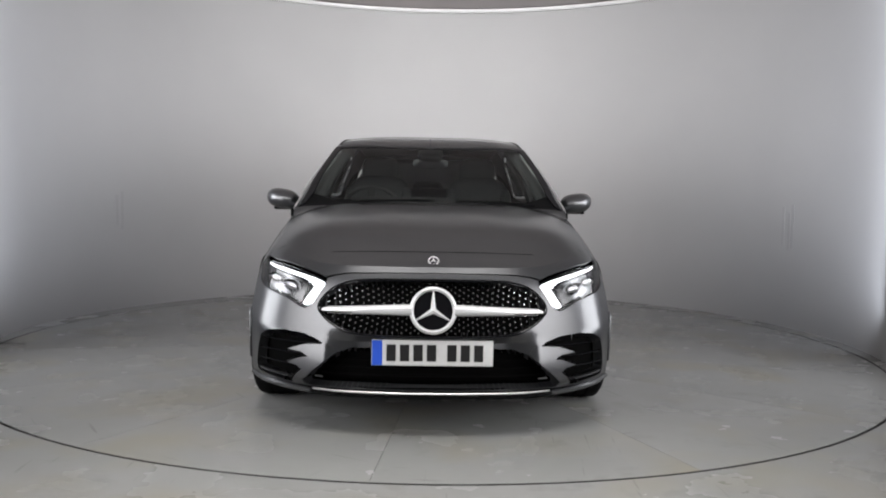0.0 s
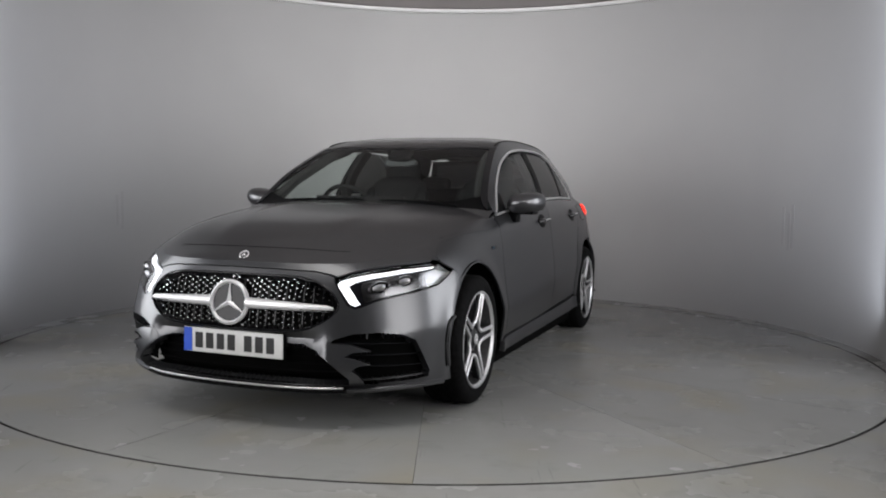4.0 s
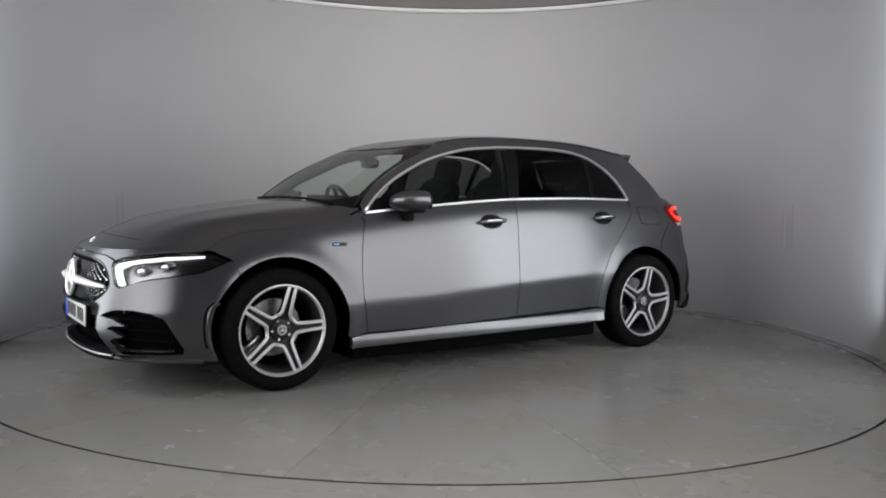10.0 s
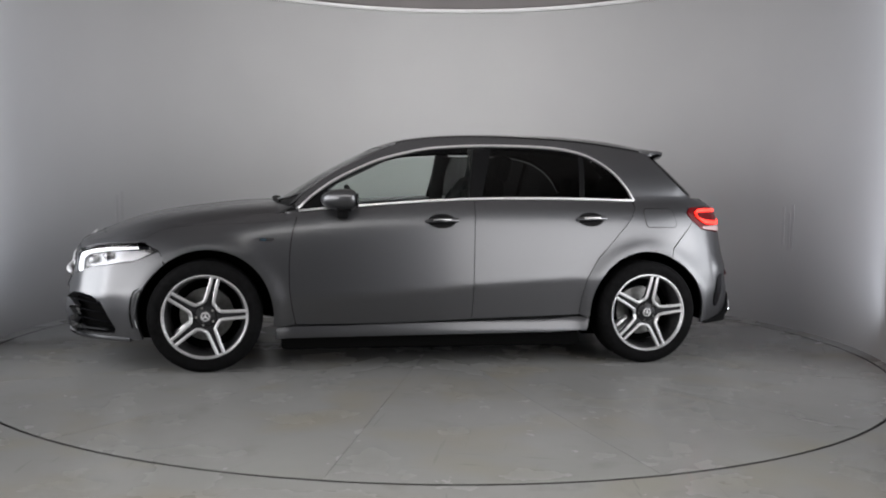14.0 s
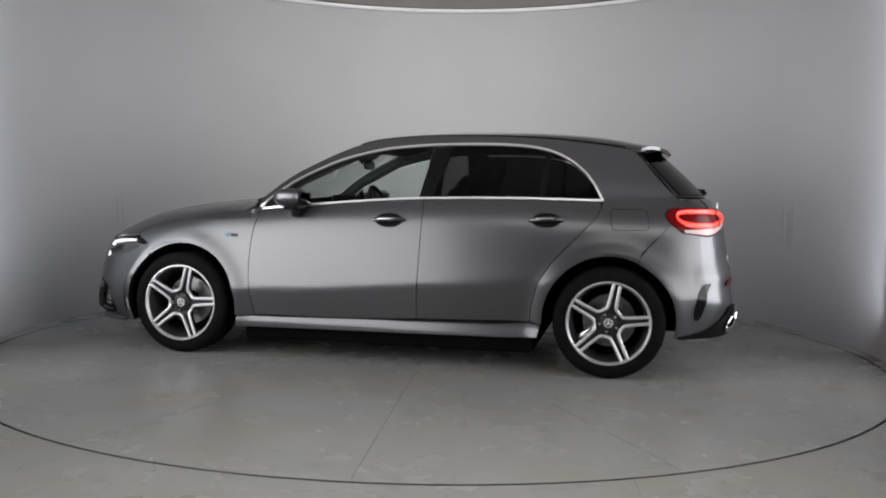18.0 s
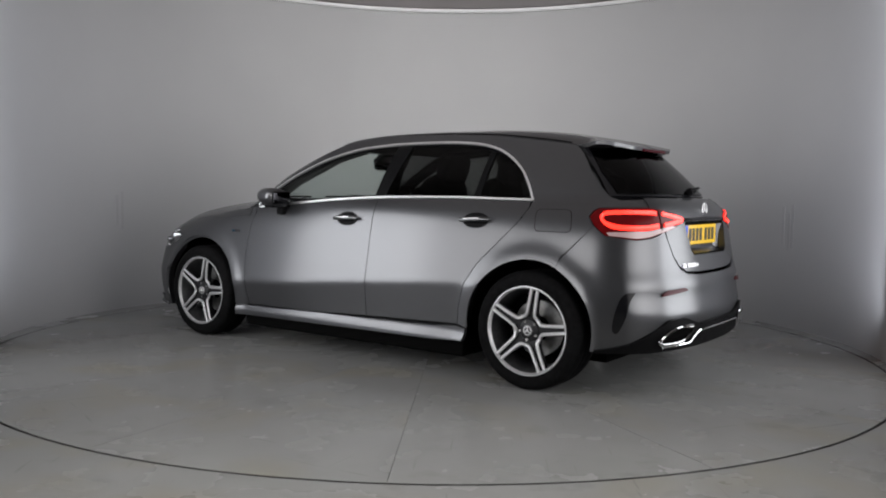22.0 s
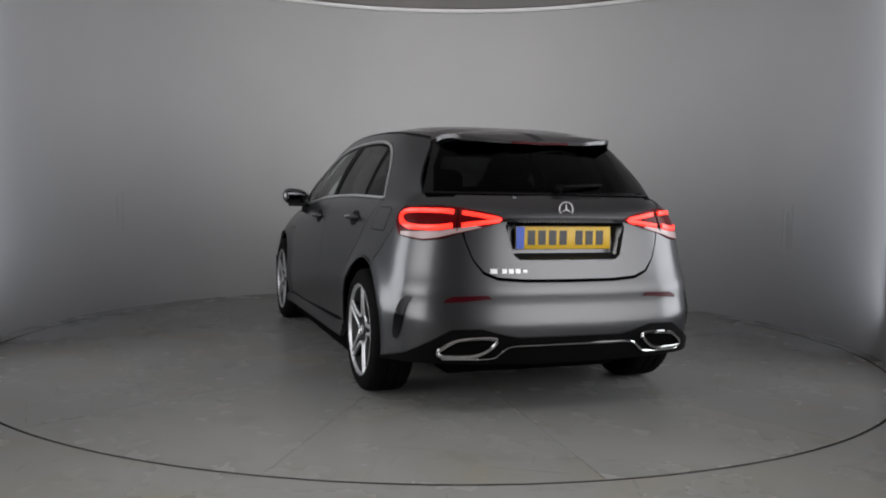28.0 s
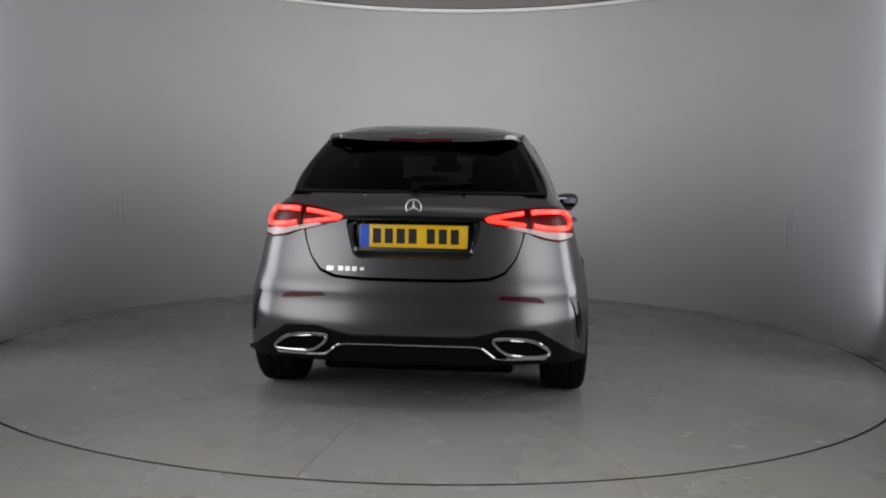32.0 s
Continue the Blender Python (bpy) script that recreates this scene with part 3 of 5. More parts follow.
def both(name, geo, mat, parent=None, label="", sharp=None):
    """The part on the car's left and its mirror image on the right."""
    a = part_of(name, geo, mat, (parent or (car, car))[0], label, sharp=sharp)
    b = part_of(name, mirror(geo), mat, (parent or (car, car))[1], label, sharp=sharp)
    return a, b


def whole(geo):
    """A left half joined to its mirror image."""
    return weld(join(geo, mirror(geo)), 1e-4)


# outlines on the flank
DOOR_FRONT = [S(.978, .275), S(1.0, .38), S(1.018, .50), S(1.024, .62), S(1.020, .74), S(1.008, .84), S(.993, .90)]
DOOR_MID = [S(-.088, .298), S(-.092, .5), S(-.10, .75), S(-.106, .95)]
DOOR_BACK = [S(-.78, .318), S(-.79, .42), S(-.825, .55), S(-.90, .67), S(-1.025, .80), S(-1.14, .92), S(-1.187, .995)]
WINDOW_TOP = [(.962, .958), (.872, 1.038), (.752, 1.124), (.597, 1.205), (.435, 1.271), (.2, 1.330), (0, 1.353), (-.205, 1.365), (-.5, 1.368), (-.72, 1.356),
              (-.87, 1.324), (-.982, 1.269), (-1.072, 1.197), (-1.133, 1.117), (-1.178, 1.034)]
win_top = [(p[0], p[1]) for p in spline([(a, b, 0) for a, b in WINDOW_TOP], 5)]
_wx, _wz = [p[0] for p in win_top][::-1], [p[1] for p in win_top][::-1]
window_z = lambda x: float(np.interp(x, _wx, _wz))
SILL_TOP = lambda x: 0.285 - 0.018 * x

fender = arch(HUB_F, 187, 51.2) + [S(1.755, .672), S(1.785, .709), S(1.87, .741), S(1.902, .767), S(1.843, .8175), S(1.75, .841), S(1.6, .856), S(1.4, .866), S(1.2, .875), S(1.06, .888), S(1.01, .905)] + [W(.995, .935)] + DOOR_FRONT[::-1] + [S(1.06, .262), S(1.105, .262)]
both("front_fender", panel(fender, body, gap=GAP), PAINT)
f_door = DOOR_FRONT + topline(.985, -.106, 18) + DOOR_MID[::-1] + [S(.4, SILL_TOP(.4))]
both("fender_seam", panel([S(1.935, .757), S(1.86, .832), S(1.75, .854), S(1.4, .879), S(1.10, .892), S(1.10, .862), S(1.4, .853), S(1.75, .828), S(1.83, .798), S(1.885, .752)], body, 0.02, proud=-0.0022, thick=0), PAINT)
front_doors = both("front_door", panel(f_door, body, gap=GAP), PAINT)
r_door = DOOR_MID + topline(-.106, -1.17, 18) + DOOR_BACK[::-1]
rear_doors = both("rear_door", panel(r_door, body, gap=GAP), PAINT)
LAMP_LOW = [B(.57, .880), B(.66, .850), B(.75, .837), S(-1.69, .858), S(-1.627, .909)]
quarter = (DOOR_BACK + [W(-1.18, 1.032)] + [W(x, z) for x, z in reversed(win_top) if x < -.87 and x > -1.174]
           + [W(-.86 - .06 * i, cant_z(-.86 - .06 * i)) for i in range(9)] + [W(-1.395, 1.305), W(-1.475, 1.205), W(-1.55, 1.12), W(-1.605, 1.066), B(.672, 1.01), S(-1.67, 1.004), S(-1.633, .987), S(-1.602, .958), S(-1.627, .909), S(-1.50, .80), S(-1.43, .735)]
           + arch(HUB_R, 116, -3, 30) + [S(-.84, .30)])
both("quarter_panel", panel(quarter, body, gap=GAP), PAINT)
sill = [S(1.10, .20), S(1.095, .262), S(.978, .27)] + [S(.8 - .2 * i, SILL_TOP(.8 - .2 * i)) for i in range(8)] + [S(-.77, .312), S(-.845, .30), S(-.83, .225)] + [S(-.6, .215), S(0, .21), S(.6, .205)]
both("sill", panel(sill, body, gap=GAP, proud=0.006, thick=0.03, push=lambda u, v: 0.02 * max(0.0, min(1.0, (0.275 - v) / 0.04))), PAINT)
frame_strip = [W(x, z) for x, z in win_top if x > -.865] + [W(-.86 + .06 * i, cant_z(-.86 + .06 * i)) for i in range(31)] + [W(.985, cant_z(.985) - .012), W(.982, .955)]
both("wing_corner", panel([S(1.09, .868), S(1.09, .905), W(1.05, .930), W(1.0, .952), W(.966, .956), W(.975, .925), S(1.0, .880)], body, 0.02, proud=-0.005, thick=0), PAINT)
both("rail_joint", panel([W(-.80, window_z(-.80) + .004), W(-.93, window_z(-.93) + .012), W(-.93, cant_z(-.93)), W(-.80, cant_z(-.80))], body, 0.03, proud=-0.0012, thick=0), PAINT)
both("roof_rail", panel(frame_strip, body, gap=0.001), PAINT)

# windows with chrome surrounds
both("window_lining", panel([W(x, z) for x, z in bezel(win_top, -0.018)], body, 0.02, proud=-0.010, thick=0.003), BLACK)
both("window_trim", join(panel([W(x, z) for x, z in bezel(win_top, -0.0115)], body, 0.02, proud=0.007, thick=0.012),
                         panel([W(x, z) for x, z in bezel([(x, belt_z(x) + 0.0015) for x in np.linspace(.962, -1.178, 40)], -0.0125)], body, 0.02, proud=0.007, thick=0.012)), TRIM, label="bright satin chrome window surround")


def pane(x0t, x0b, x1t, x1b, n=24, pad=0.014):
    up, lo = [], []
    for i in range(n + 1):
        t = i / n
        a, b = x0t + (x1t - x0t) * t, x0b + (x1b - x0b) * t
        lo.append(W(b, belt_z(b) + 0.016))
        up.append(W(a, max(window_z(a) - pad, belt_z(a) + 0.018)))
    return lo + up[::-1]


for name, spec, mat, label in (("front_side_window", (.80, .80, -.137, -.077), GLASS, ""), ("rear_side_window", (-.242, -.152, -.835, -.808), PRIVACY, "dark privacy glass"),
                               ("quarter_window", (-.865, -.835, -1.14, -1.155), PRIVACY, "dark privacy glass")):
    both(name, panel(pane(*spec), body, 0.03, proud=-0.004, thick=0), mat, label=label)
both("pillar_trim", panel(pane(-.132, -.072, -.247, -.157, 8), body, 0.03, proud=0.001, thick=0.02), BLACK)
both("mirror_sail", panel(pane(.96, .96, .79, .79, 8), body, 0.02, proud=0.001, thick=0.02), BLACK)
both("window_divider", panel(pane(-.832, -.804, -.868, -.84, 4), body, 0.02, proud=0.0, thick=0.02), BLACK)

# bonnet, windscreen, roof
edge = [(p[1], -p[0]) for p in TOP_T[:int(8.4 * FINE):6]]
bonnet = [(0.0, -1.125)] + [(0.0, -2.3)] + edge[1:] + [(.765, -1.03), (.60, -1.085), (.3, -1.115)]
bonnet_top = panel(bonnet, over, 0.03, gap=0.0, seams=(0.0,))
nose = [(0.0, .722)] + [F(y, z) for y, z in ((.2, .721), (.38, .716), (.46, .705), (.50, .694), (.56, .712), (.636, .728), (.74, .745))] + [S(1.95, .753), S(1.905, .768), S(1.905, .806)] + [(float(C_TAB[i]), float(TOP_T[i, 2])) for i in range(int(5 * FINE), -1, -8)]
flank = [S(1.905, .77), S(1.843, .8175), S(1.75, .841), S(1.6, .856), S(1.4, .866), S(1.2, .875), S(1.06, .888), W(1.04, .93)] + topline(1.06, 1.905, 20)
bonnet_nose = panel(nose, body, 0.03, gap=0.0, seams=(0.0,))
part_of("bonnet", whole(join(bonnet_top, bonnet_nose, panel(flank, body, 0.03))), PAINT, car)
screen = [(0.0, -1.085), (.3, -1.075), (.55, -1.03), (.70, -.935)] + [(cant_y(x) - 0.03, -x) for x in (.85, .75, .6, .5, .42)] + [(.48, -.448), (.25, -.476), (0.0, -.486)]
part_of("windscreen", whole(panel(screen, over, 0.04, proud=-0.002, thick=0)), GLASS, car)
scr_trim = [(cant_y(x) + 0.004, -x) for x in (1.02, .93, .85, .75, .6, .5, .40)] + [(.48, -.428), (.25, -.459), (0.0, -.468), (0.0, -.492), (.25, -.482), (.47, -.456)] + [(cant_y(x) - 0.036, -x) for x in (.44, .5, .6, .75, .85)] + [(.69, -.94), (.73, -1.0)]
part_of("windscreen_surround", whole(panel(scr_trim, over, 0.03, proud=0.001, thick=0.01)), GLOSS_BLACK, car)
cowl = [(0.0, -1.12), (.3, -1.11), (.6, -1.08), (.755, -1.03), (.74, -.97), (.70, -.93), (.55, -1.025), (.3, -1.07), (0.0, -1.08)]
part_of("cowl", whole(panel(cowl, over, 0.04, proud=-0.008, thick=0.0)), BLACK, car)
roof_edge = [(cant_y(x), -x) for x in np.linspace(.395, -1.36, 32)]
roof = [(0.0, -.466), (.25, -.457), (.48, -.426)] + roof_edge + [(.3, 1.40), (0.0, 1.42)]
part_of("roof", whole(panel(roof, over, 0.04, gap=0.0015, seams=(0.0015,))), PAINT, car)
for s in (1, -1):
    path = [top(x, s * (cant_y(x) - 0.012)) + Vector((0, 0, 0.001)) for x in np.linspace(.36, -1.3, 34)]
    part_of("roof_seal", sweep(path, 0.006, 6), BLACK, car)

seam = [top(2.18 - .34 * y * y, y) + Vector((0, 0, .0006)) for y in np.linspace(-.46, .46, 31)]
part_of("bonnet_seam", sweep(seam, .0012, 6), DARK, car)

# rear window, spoiler
def back(u, v):
    """The rear window: u across, v from its foot (0) to its head (1)."""
    y = u * (0.655 + (0.525 - 0.655) * v)
    xc, xe = -1.81 + 0.30 * v, -1.60 + 0.235 * v
    x = xc + (xe - xc) * abs(u) ** 2.5 - 0.010 * math.sin(math.pi * v)
    z = 1.07 + (1.352 - 1.07) * v - 0.018 * u * u * v
    return Vector((x, y, z))


part_of("rear_window", panel([(-.93, .04), (.93, .04), (.96, .5), (.93, .97), (-.93, .97), (-.96, .5)], back, 0.08, proud=0.004, thick=0.004, flip=True), REAR_GLASS, car, "black heated rear window")
part_of("rear_window_surround", panel([[(-1.0, 0.0), (1.0, 0.0), (.93, .07), (-.93, .07)], [(1.0, 0.0), (1.0, 1.0), (.90, .93), (.93, .07)], [(1.0, 1.0), (-1.0, 1.0), (-.90, .93), (.90, .93)], [(-1.0, 1.0), (-1.0, 0.0), (-.93, .07), (-.90, .93)]], back, 0.1, proud=-0.001, thick=0.02, flip=True), GLOSS_BLACK, car)
spo_t = [(0, 1.41), (.3, 1.395), (.515, 1.345), (.515, 1.39), (.495, 1.43), (.43, 1.515), (.28, 1.568), (0, 1.588)]


def spo(u, v):
    """The spoiler's upper skin: the roof carried on, flatter across towards its lip."""
    k = min(1.0, max(0.0, (v - 1.38) / 0.12))
    p = top(-v, u * (1 - 0.35 * k))
    return Vector((p.x, u, p.z + 0.004))


s_up = panel(spo_t, spo, 0.04, thick=0.02)
part_of("spoiler", whole(s_up), PAINT, car)
part_of("spoiler_underside", whole(panel(inset(spo_t, 0.004), lambda u, v: spo(u, v) - Vector((0, 0, 0.022 + 0.25 * max(0, 1.52 - v))), 0.06, thick=0, flip=True)), GLOSS_BLACK, car)
part_of("brake_light", sweep([spo(u, 1.572 - 0.05 * u * u) - Vector((0.008, 0, 0.016)) for u in np.linspace(-.16, .16, 9)], 0.007, 8), REFLECTOR_RED, car, "dark red high brake light")
wiper_arm = [back(.0, .10) + Vector((-.02, 0, .01)), back(-.12, .13) + Vector((-.03, 0, .008)), back(-.42, .17) + Vector((-.02, 0, .006))]
part_of("rear_wiper", join(sweep(spline(wiper_arm, 6), 0.009, 8), moved(lathe([(0, .03), (.02, .028), (.024, 0)], 18, "z"), Matrix.Translation(back(0, .1) + Vector((-.012, 0, -.005))) @ pose(0, 0, 0, 0, -60, 0))), BLACK, car)

# tailgate with plate recess
GATE = [B(.565, .90), B(.55, .84), B(.51, .755), B(.455, .697), B(.38, .670), B(.25, .661), (C_END, .659)]
RECESS = [(C_END, .752), B(.272, .752), B(.30, .775), B(.345, .915), B(.335, .935), (C_END, .935)]
gate = GATE + RECESS[:1] + RECESS[1:5] + [RECESS[5]] + [(C_END, 1.066)] + [B(y, 1.06) for y in (.27, .45, .56, .63)] + [B(.645, 1.0), B(.60, .95)]
both("gate_corner", panel([B(.48, 1.03), B(.48, 1.058), B(.60, 1.058), B(.65, 1.056), S(-1.61, 1.045), S(-1.61, 1.0), B(.66, 1.0)], body, 0.02, proud=-0.006, thick=0), PAINT)
part_of("tailgate", whole(panel(gate, body, 0.02, gap=0.0, thick=0.035, seams=(C_END,))), PAINT, car)


def dish(u, v):
    """The plate's recess falls away from its sides and its foot to a flat floor."""
    return -0.072 * max(0.0, min(1.0, (u - B(.352, 0)[0] - .05 * (.94 - v) * 0.9) / .045, (v - .744) / .045))


part_of("plate_recess", whole(panel([(C_END, .738), B(.315, .738), B(.36, .94), (C_END, .94)], body, 0.012, proud=-0.003, thick=0, push=dish)), PAINT, car)
part_of("recess_top", box(.075, .68, .008, .002, Matrix.Translation((body(C_END, .94).x + .040, 0, .9415))), BLACK, car)
part_of("boot_handle", whole(panel([(C_END, .937), B(.33, .937), B(.345, .952), (C_END, .957)], body, 0.02, proud=0.006, thick=0.02)), GLOSS_BLACK, car)

# bumpers
STEP = 0.025
SEAMC = round(F(.66, 0)[0] / STEP) * STEP
GRILLE = [(0.0, .692), F(.30, .687), F(.42, .662), F(.48, .62), F(.508, .575), F(.495, .54), F(.43, .49), F(.32, .458), (0.0, .45)]
LOWER = [(0.0, .392), F(.36, .392), F(.42, .372), F(.552, .256), F(.55, .222), (0.0, .214)]
LAMP_IN = [F(.60, .560), F(.575, .553), F(.543, .57), F(.487, .668), F(.488, .688)]
CUT = [(SEAMC, .226), F(.575, .228), F(.535, .295), F(.475, .385), F(.468, .405), F(.50, .425), F(.57, .447), (SEAMC, .452)]
U0, U1, U2, U3 = (F(y, 0)[0] for y in (.34, .46, .62, .72))


def chin(u, v):
    """The bumper's corners swell towards the lip, and its middle lies back behind the plate."""
    dent = float(np.interp(u, [0, U0, U1], [1, 1, 0]) * np.interp(v, [.22, .30, .425, .462], [0, 1, 1, 0]))
    return -0.05 * dent + 0.03 * float(np.interp(u, [U0, U1, U2, U3], [0, 1, 1, 0]) * np.interp(v, [.21, .25, .27, .36, .43], [0, 1, 1, .42, 0]))


inner = [(0.0, .205), F(.4, .205), (SEAMC, .203)] + CUT + [(SEAMC, .588)] + LAMP_IN + [F(.45, .70), F(.38, .71), F(.2, .717), (0.0, .718)] + GRILLE + LOWER
outer = ([(SEAMC, .203), S(2.0, .198), S(1.865, .195)] + arch(HUB_F, -10, 50.2, 16) + [S(1.75, .668), S(1.783, .702), S(1.86, .668), S(1.93, .641), F(.745, .608), (SEAMC, .588), (SEAMC, .452), F(.74, .44), F(.785, .41), S(2.05, .34), S(2.012, .262), S(2.022, .232), F(.74, .226), (SEAMC, .226)])
part_of("front_bumper", whole(panel([inner, outer], body, STEP, thick=0.045, seams=(0.0, SEAMC), push=chin)), PAINT, car)
back_b = (arch(HUB_R, 116, 190, 20) + [S(-1.63, .258), S(-1.75, .265), B(.6, .277), B(.3, .285), (C_END, .29), (C_END, .642)] + [B(.25, .644), B(.385, .654), B(.462, .685), B(.517, .752), B(.557, .838), B(.572, .882)]
          + LAMP_LOW[1:] + [S(-1.50, .795), S(-1.432, .73)])
part_of("rear_bumper", whole(panel(back_b, body, STEP, thick=0.02, seams=(C_END,), push=lambda u, v: 0.011 * math.exp(-((v - .61) / .05) ** 2) * (1 if u > S(-1.75, 0)[0] else 0.3))), PAINT, car)
diffuser = [(C_END, .385), B(.28, .385), B(.36, .40), B(.46, .428), B(.60, .424), B(.68, .375), S(-1.80, .305), S(-1.72, .280), S(-1.65, .268), S(-1.645, .255), S(-1.75, .258), B(.6, .262), B(.3, .258), (C_END, .255)]
part_of("diffuser", whole(panel(diffuser, body, STEP, proud=0.016, thick=0.05, seams=(C_END,))), BLACK, car)
tips = [B(.395, .380), B(.45, .388), B(.57, .378), B(.64, .340), B(.658, .315), B(.63, .303), B(.50, .308), B(.43, .338)]


def ring_on(poly, width, where, proud, thick):
    """A closed bezel round an outline: proud rails with a rolled edge."""
    pts = smooth2(poly, 5)
    return sweep([where(*p) + Vector((0, 0, 0)) for p in pts], width, 8, closed=True), pts


def shifted(where, d):
    def at(u, v):
        e = 0.004
        n = (where(u + e, v) - where(u - e, v)).cross(where(u, v + e) - where(u, v - e)).normalized()
        return where(u, v) + n * d
    return at


both("exhaust_trim", ring_on(tips, 0.0085, shifted(body, 0.028), 0, 0)[0], CHROME, label="chrome exhaust surround")
# a flat near-black sheet gives the exhaust opening its shade
both("exhaust_mouth", panel(smooth2(tips, 5), body, 0.03, proud=0.019, thick=0.0), DARK)
strip = spline([body(*p) for p in (B(.655, .285), B(.44, .288), B(.385, .312), B(.33, .345), B(.2, .35), (C_END, .35))], 8)
part_of("rear_chrome_strip", join(sweep([p + Vector((-0.03, 0, 0)) for p in strip], 0.0055, 6), mirror(sweep([p + Vector((-0.03, 0, 0)) for p in strip], 0.0055, 6))), CHROME, car)
vent = [S(-1.822, .576), S(-1.768, .556), S(-1.733, .48), S(-1.722, .385), S(-1.748, .362), S(-1.776, .43), S(-1.796, .52)]
both("rear_vent", panel(smooth2(vent, 4), body, 0.02, proud=0.006, thick=0.01), GLOSS_BLACK)
both("rear_reflector", panel([B(.415, .566), B(.64, .548), B(.635, .562), B(.60, .578), B(.44, .584)], body, 0.02, proud=0.016, thick=0.01), REFLECTOR_RED, label="dark red rear reflector")

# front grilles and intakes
# a near-black sheet close behind the pins stands in for the grille's shade
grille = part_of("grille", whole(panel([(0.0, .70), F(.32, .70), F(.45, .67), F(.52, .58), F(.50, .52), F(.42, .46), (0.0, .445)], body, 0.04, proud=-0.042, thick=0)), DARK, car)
pins = []
PIN = [(.0042 * math.cos(radians(a)), .0042 * math.sin(radians(a))) for a in range(22, 382, 45)]
pin_geo = ([(0.0, y * 1.1, z * 1.1) for y, z in PIN] + [(.0012, y * .85, z * .85) for y, z in PIN], [(i, (i + 1) % 8, 8 + (i + 1) % 8, 8 + i) for i in range(8)] + [tuple(range(8, 16))])
for i in range(-24, 25):
    for j in range(19):
        if (i + j) % 2:
            continue
        z = 0.466 + j * 0.0123
        y = i * 0.0132 * (1 + 0.5 * abs(i) / 19) * (1 + 0.05 * abs(z - .57) / .1)
        if abs(z - .567) < .021:
            continue
        lim = np.interp(z, [.45, .49, .54, .575, .62, .662, .69], [.33, .425, .482, .498, .474, .415, .30])
        if abs(y) < lim and math.hypot(y, z - .567) > .108:
            u, v = F(abs(y), z)
            p = body(u if y >= 0 else -u, v)
            side_by = body(u + .01 if y >= 0 else -u - .01, v) - p
            turn = math.degrees(math.atan2(-side_by.x, side_by.y)) if y >= 0 else math.degrees(math.atan2(side_by.x, -side_by.y))
            pins.append(moved(pin_geo, Matrix.Translation(p + Vector((-0.014, 0, 0))) @ pose(0, 0, 0, 0, 0, turn)))
tagged(part_of("grille_pin", join(*pins), PIN_CHROME, grille, "small chrome pins of the diamond grille", smooth=False), kind="stuff")
honey = []
for i in range(-11, 12):
    y = i * .043
    h = np.interp(abs(y), [0, .30, .43, .5], [.12, .115, .08, .02])
    p = [body(*(lambda q: (q[0] if y >= 0 else -q[0], q[1]))(F(abs(y), .569 + k * h / 4))) + Vector((-.028, 0, 0)) for k in range(-4, 5)]
    honey.append(sweep(p, 0.004, 6))
part_of("grille_rib", join(*honey), GLOSS_BLACK, grille)
for s in (1, -1):
    path = [body(s * F(y, .568)[0], .568 - .012 * (y / .47) ** 2) + Vector((.004, 0, 0)) for y in np.linspace(.09, .49, 16)]
    part_of("grille_bar", sweep(path, [.025 - .011 * (k / 15) if k < 15 else .006 for k in range(16)], 12, flat=1.0), SILVER, grille, "satin silver grille blade")
    part_of("bar_groove", sweep([p + Vector((.012, 0, -.008)) for p in path[2:]], .0035, 6), DARK, grille)
both("grille_surround", sweep([body(*p) + Vector((-.004, 0, 0)) for p in smooth2(GRILLE, 4, False)], 0.006, 8), GLOSS_BLACK, parent=(grille, grille))


def emblem(name, r, m, parent, tube=0.16, disc=True):
    """A plain ring with three tapered arms."""
    ob = part_of(name, moved(lathe([(r * (1 - tube), 0), (r * (1 - tube), -.012 * r / .1), (r, -.012 * r / .1), (r * 1.02, 0), (r * (1 - tube * .5), .008 * r / .1)], 48, "z", close=True), m), SILVER, parent, "silver ring emblem")
    if disc:
        part_of("emblem_disc", moved(lathe([(0, -.004 * r / .1), (r * .9, -.004 * r / .1)], 40, "z"), m), GLOSS_BLACK, ob)
    for k in range(3):
        a = radians(90 + 120 * k)
        d, w = Vector((math.cos(a), math.sin(a), 0)), Vector((-math.sin(a), math.cos(a), 0))
        b = r * .15
        tip, up = d * r * .88, Vector((0, 0, r * .12))
        v = [w * b * .9 - d * b * .5, -w * b * .9 - d * b * .5, tip + w * r * .015, tip - w * r * .015, up, tip + up * .3]
        geo = ([tuple(p) for p in v], [(0, 4, 5, 2), (4, 1, 3, 5), (2, 5, 3), (0, 1, 4)])
        part_of("emblem_arm", moved((geo[0], [tuple(reversed(f)) for f in geo[1]]), m), SILVER, ob, smooth=False)
    return ob


FACE = Matrix(((0, 0, 1, 0), (1, 0, 0, 0), (0, 1, 0, 0), (0, 0, 0, 1)))   # local x to the car's left, local z forward
emblem("front_emblem", .100, Matrix.Translation(body(0, .567) + Vector((0.012, 0, 0))) @ pose(0, 0, 0, 0, -6, 0) @ FACE, car)
emblem("bonnet_emblem", .024, Matrix.Translation(top(2.262, 0) + Vector((.004, 0, .004))) @ pose(0, 0, 0, 0, -45, 0) @ FACE, car, disc=False)
TAIL = Matrix(((0, 0, -1, 0), (-1, 0, 0, 0), (0, 1, 0, 0), (0, 0, 0, 1)))
emblem("rear_emblem", .039, Matrix.Translation(body(C_END, .998) + Vector((-.008, 0, 0))) @ TAIL, car, tube=.13, disc=False)

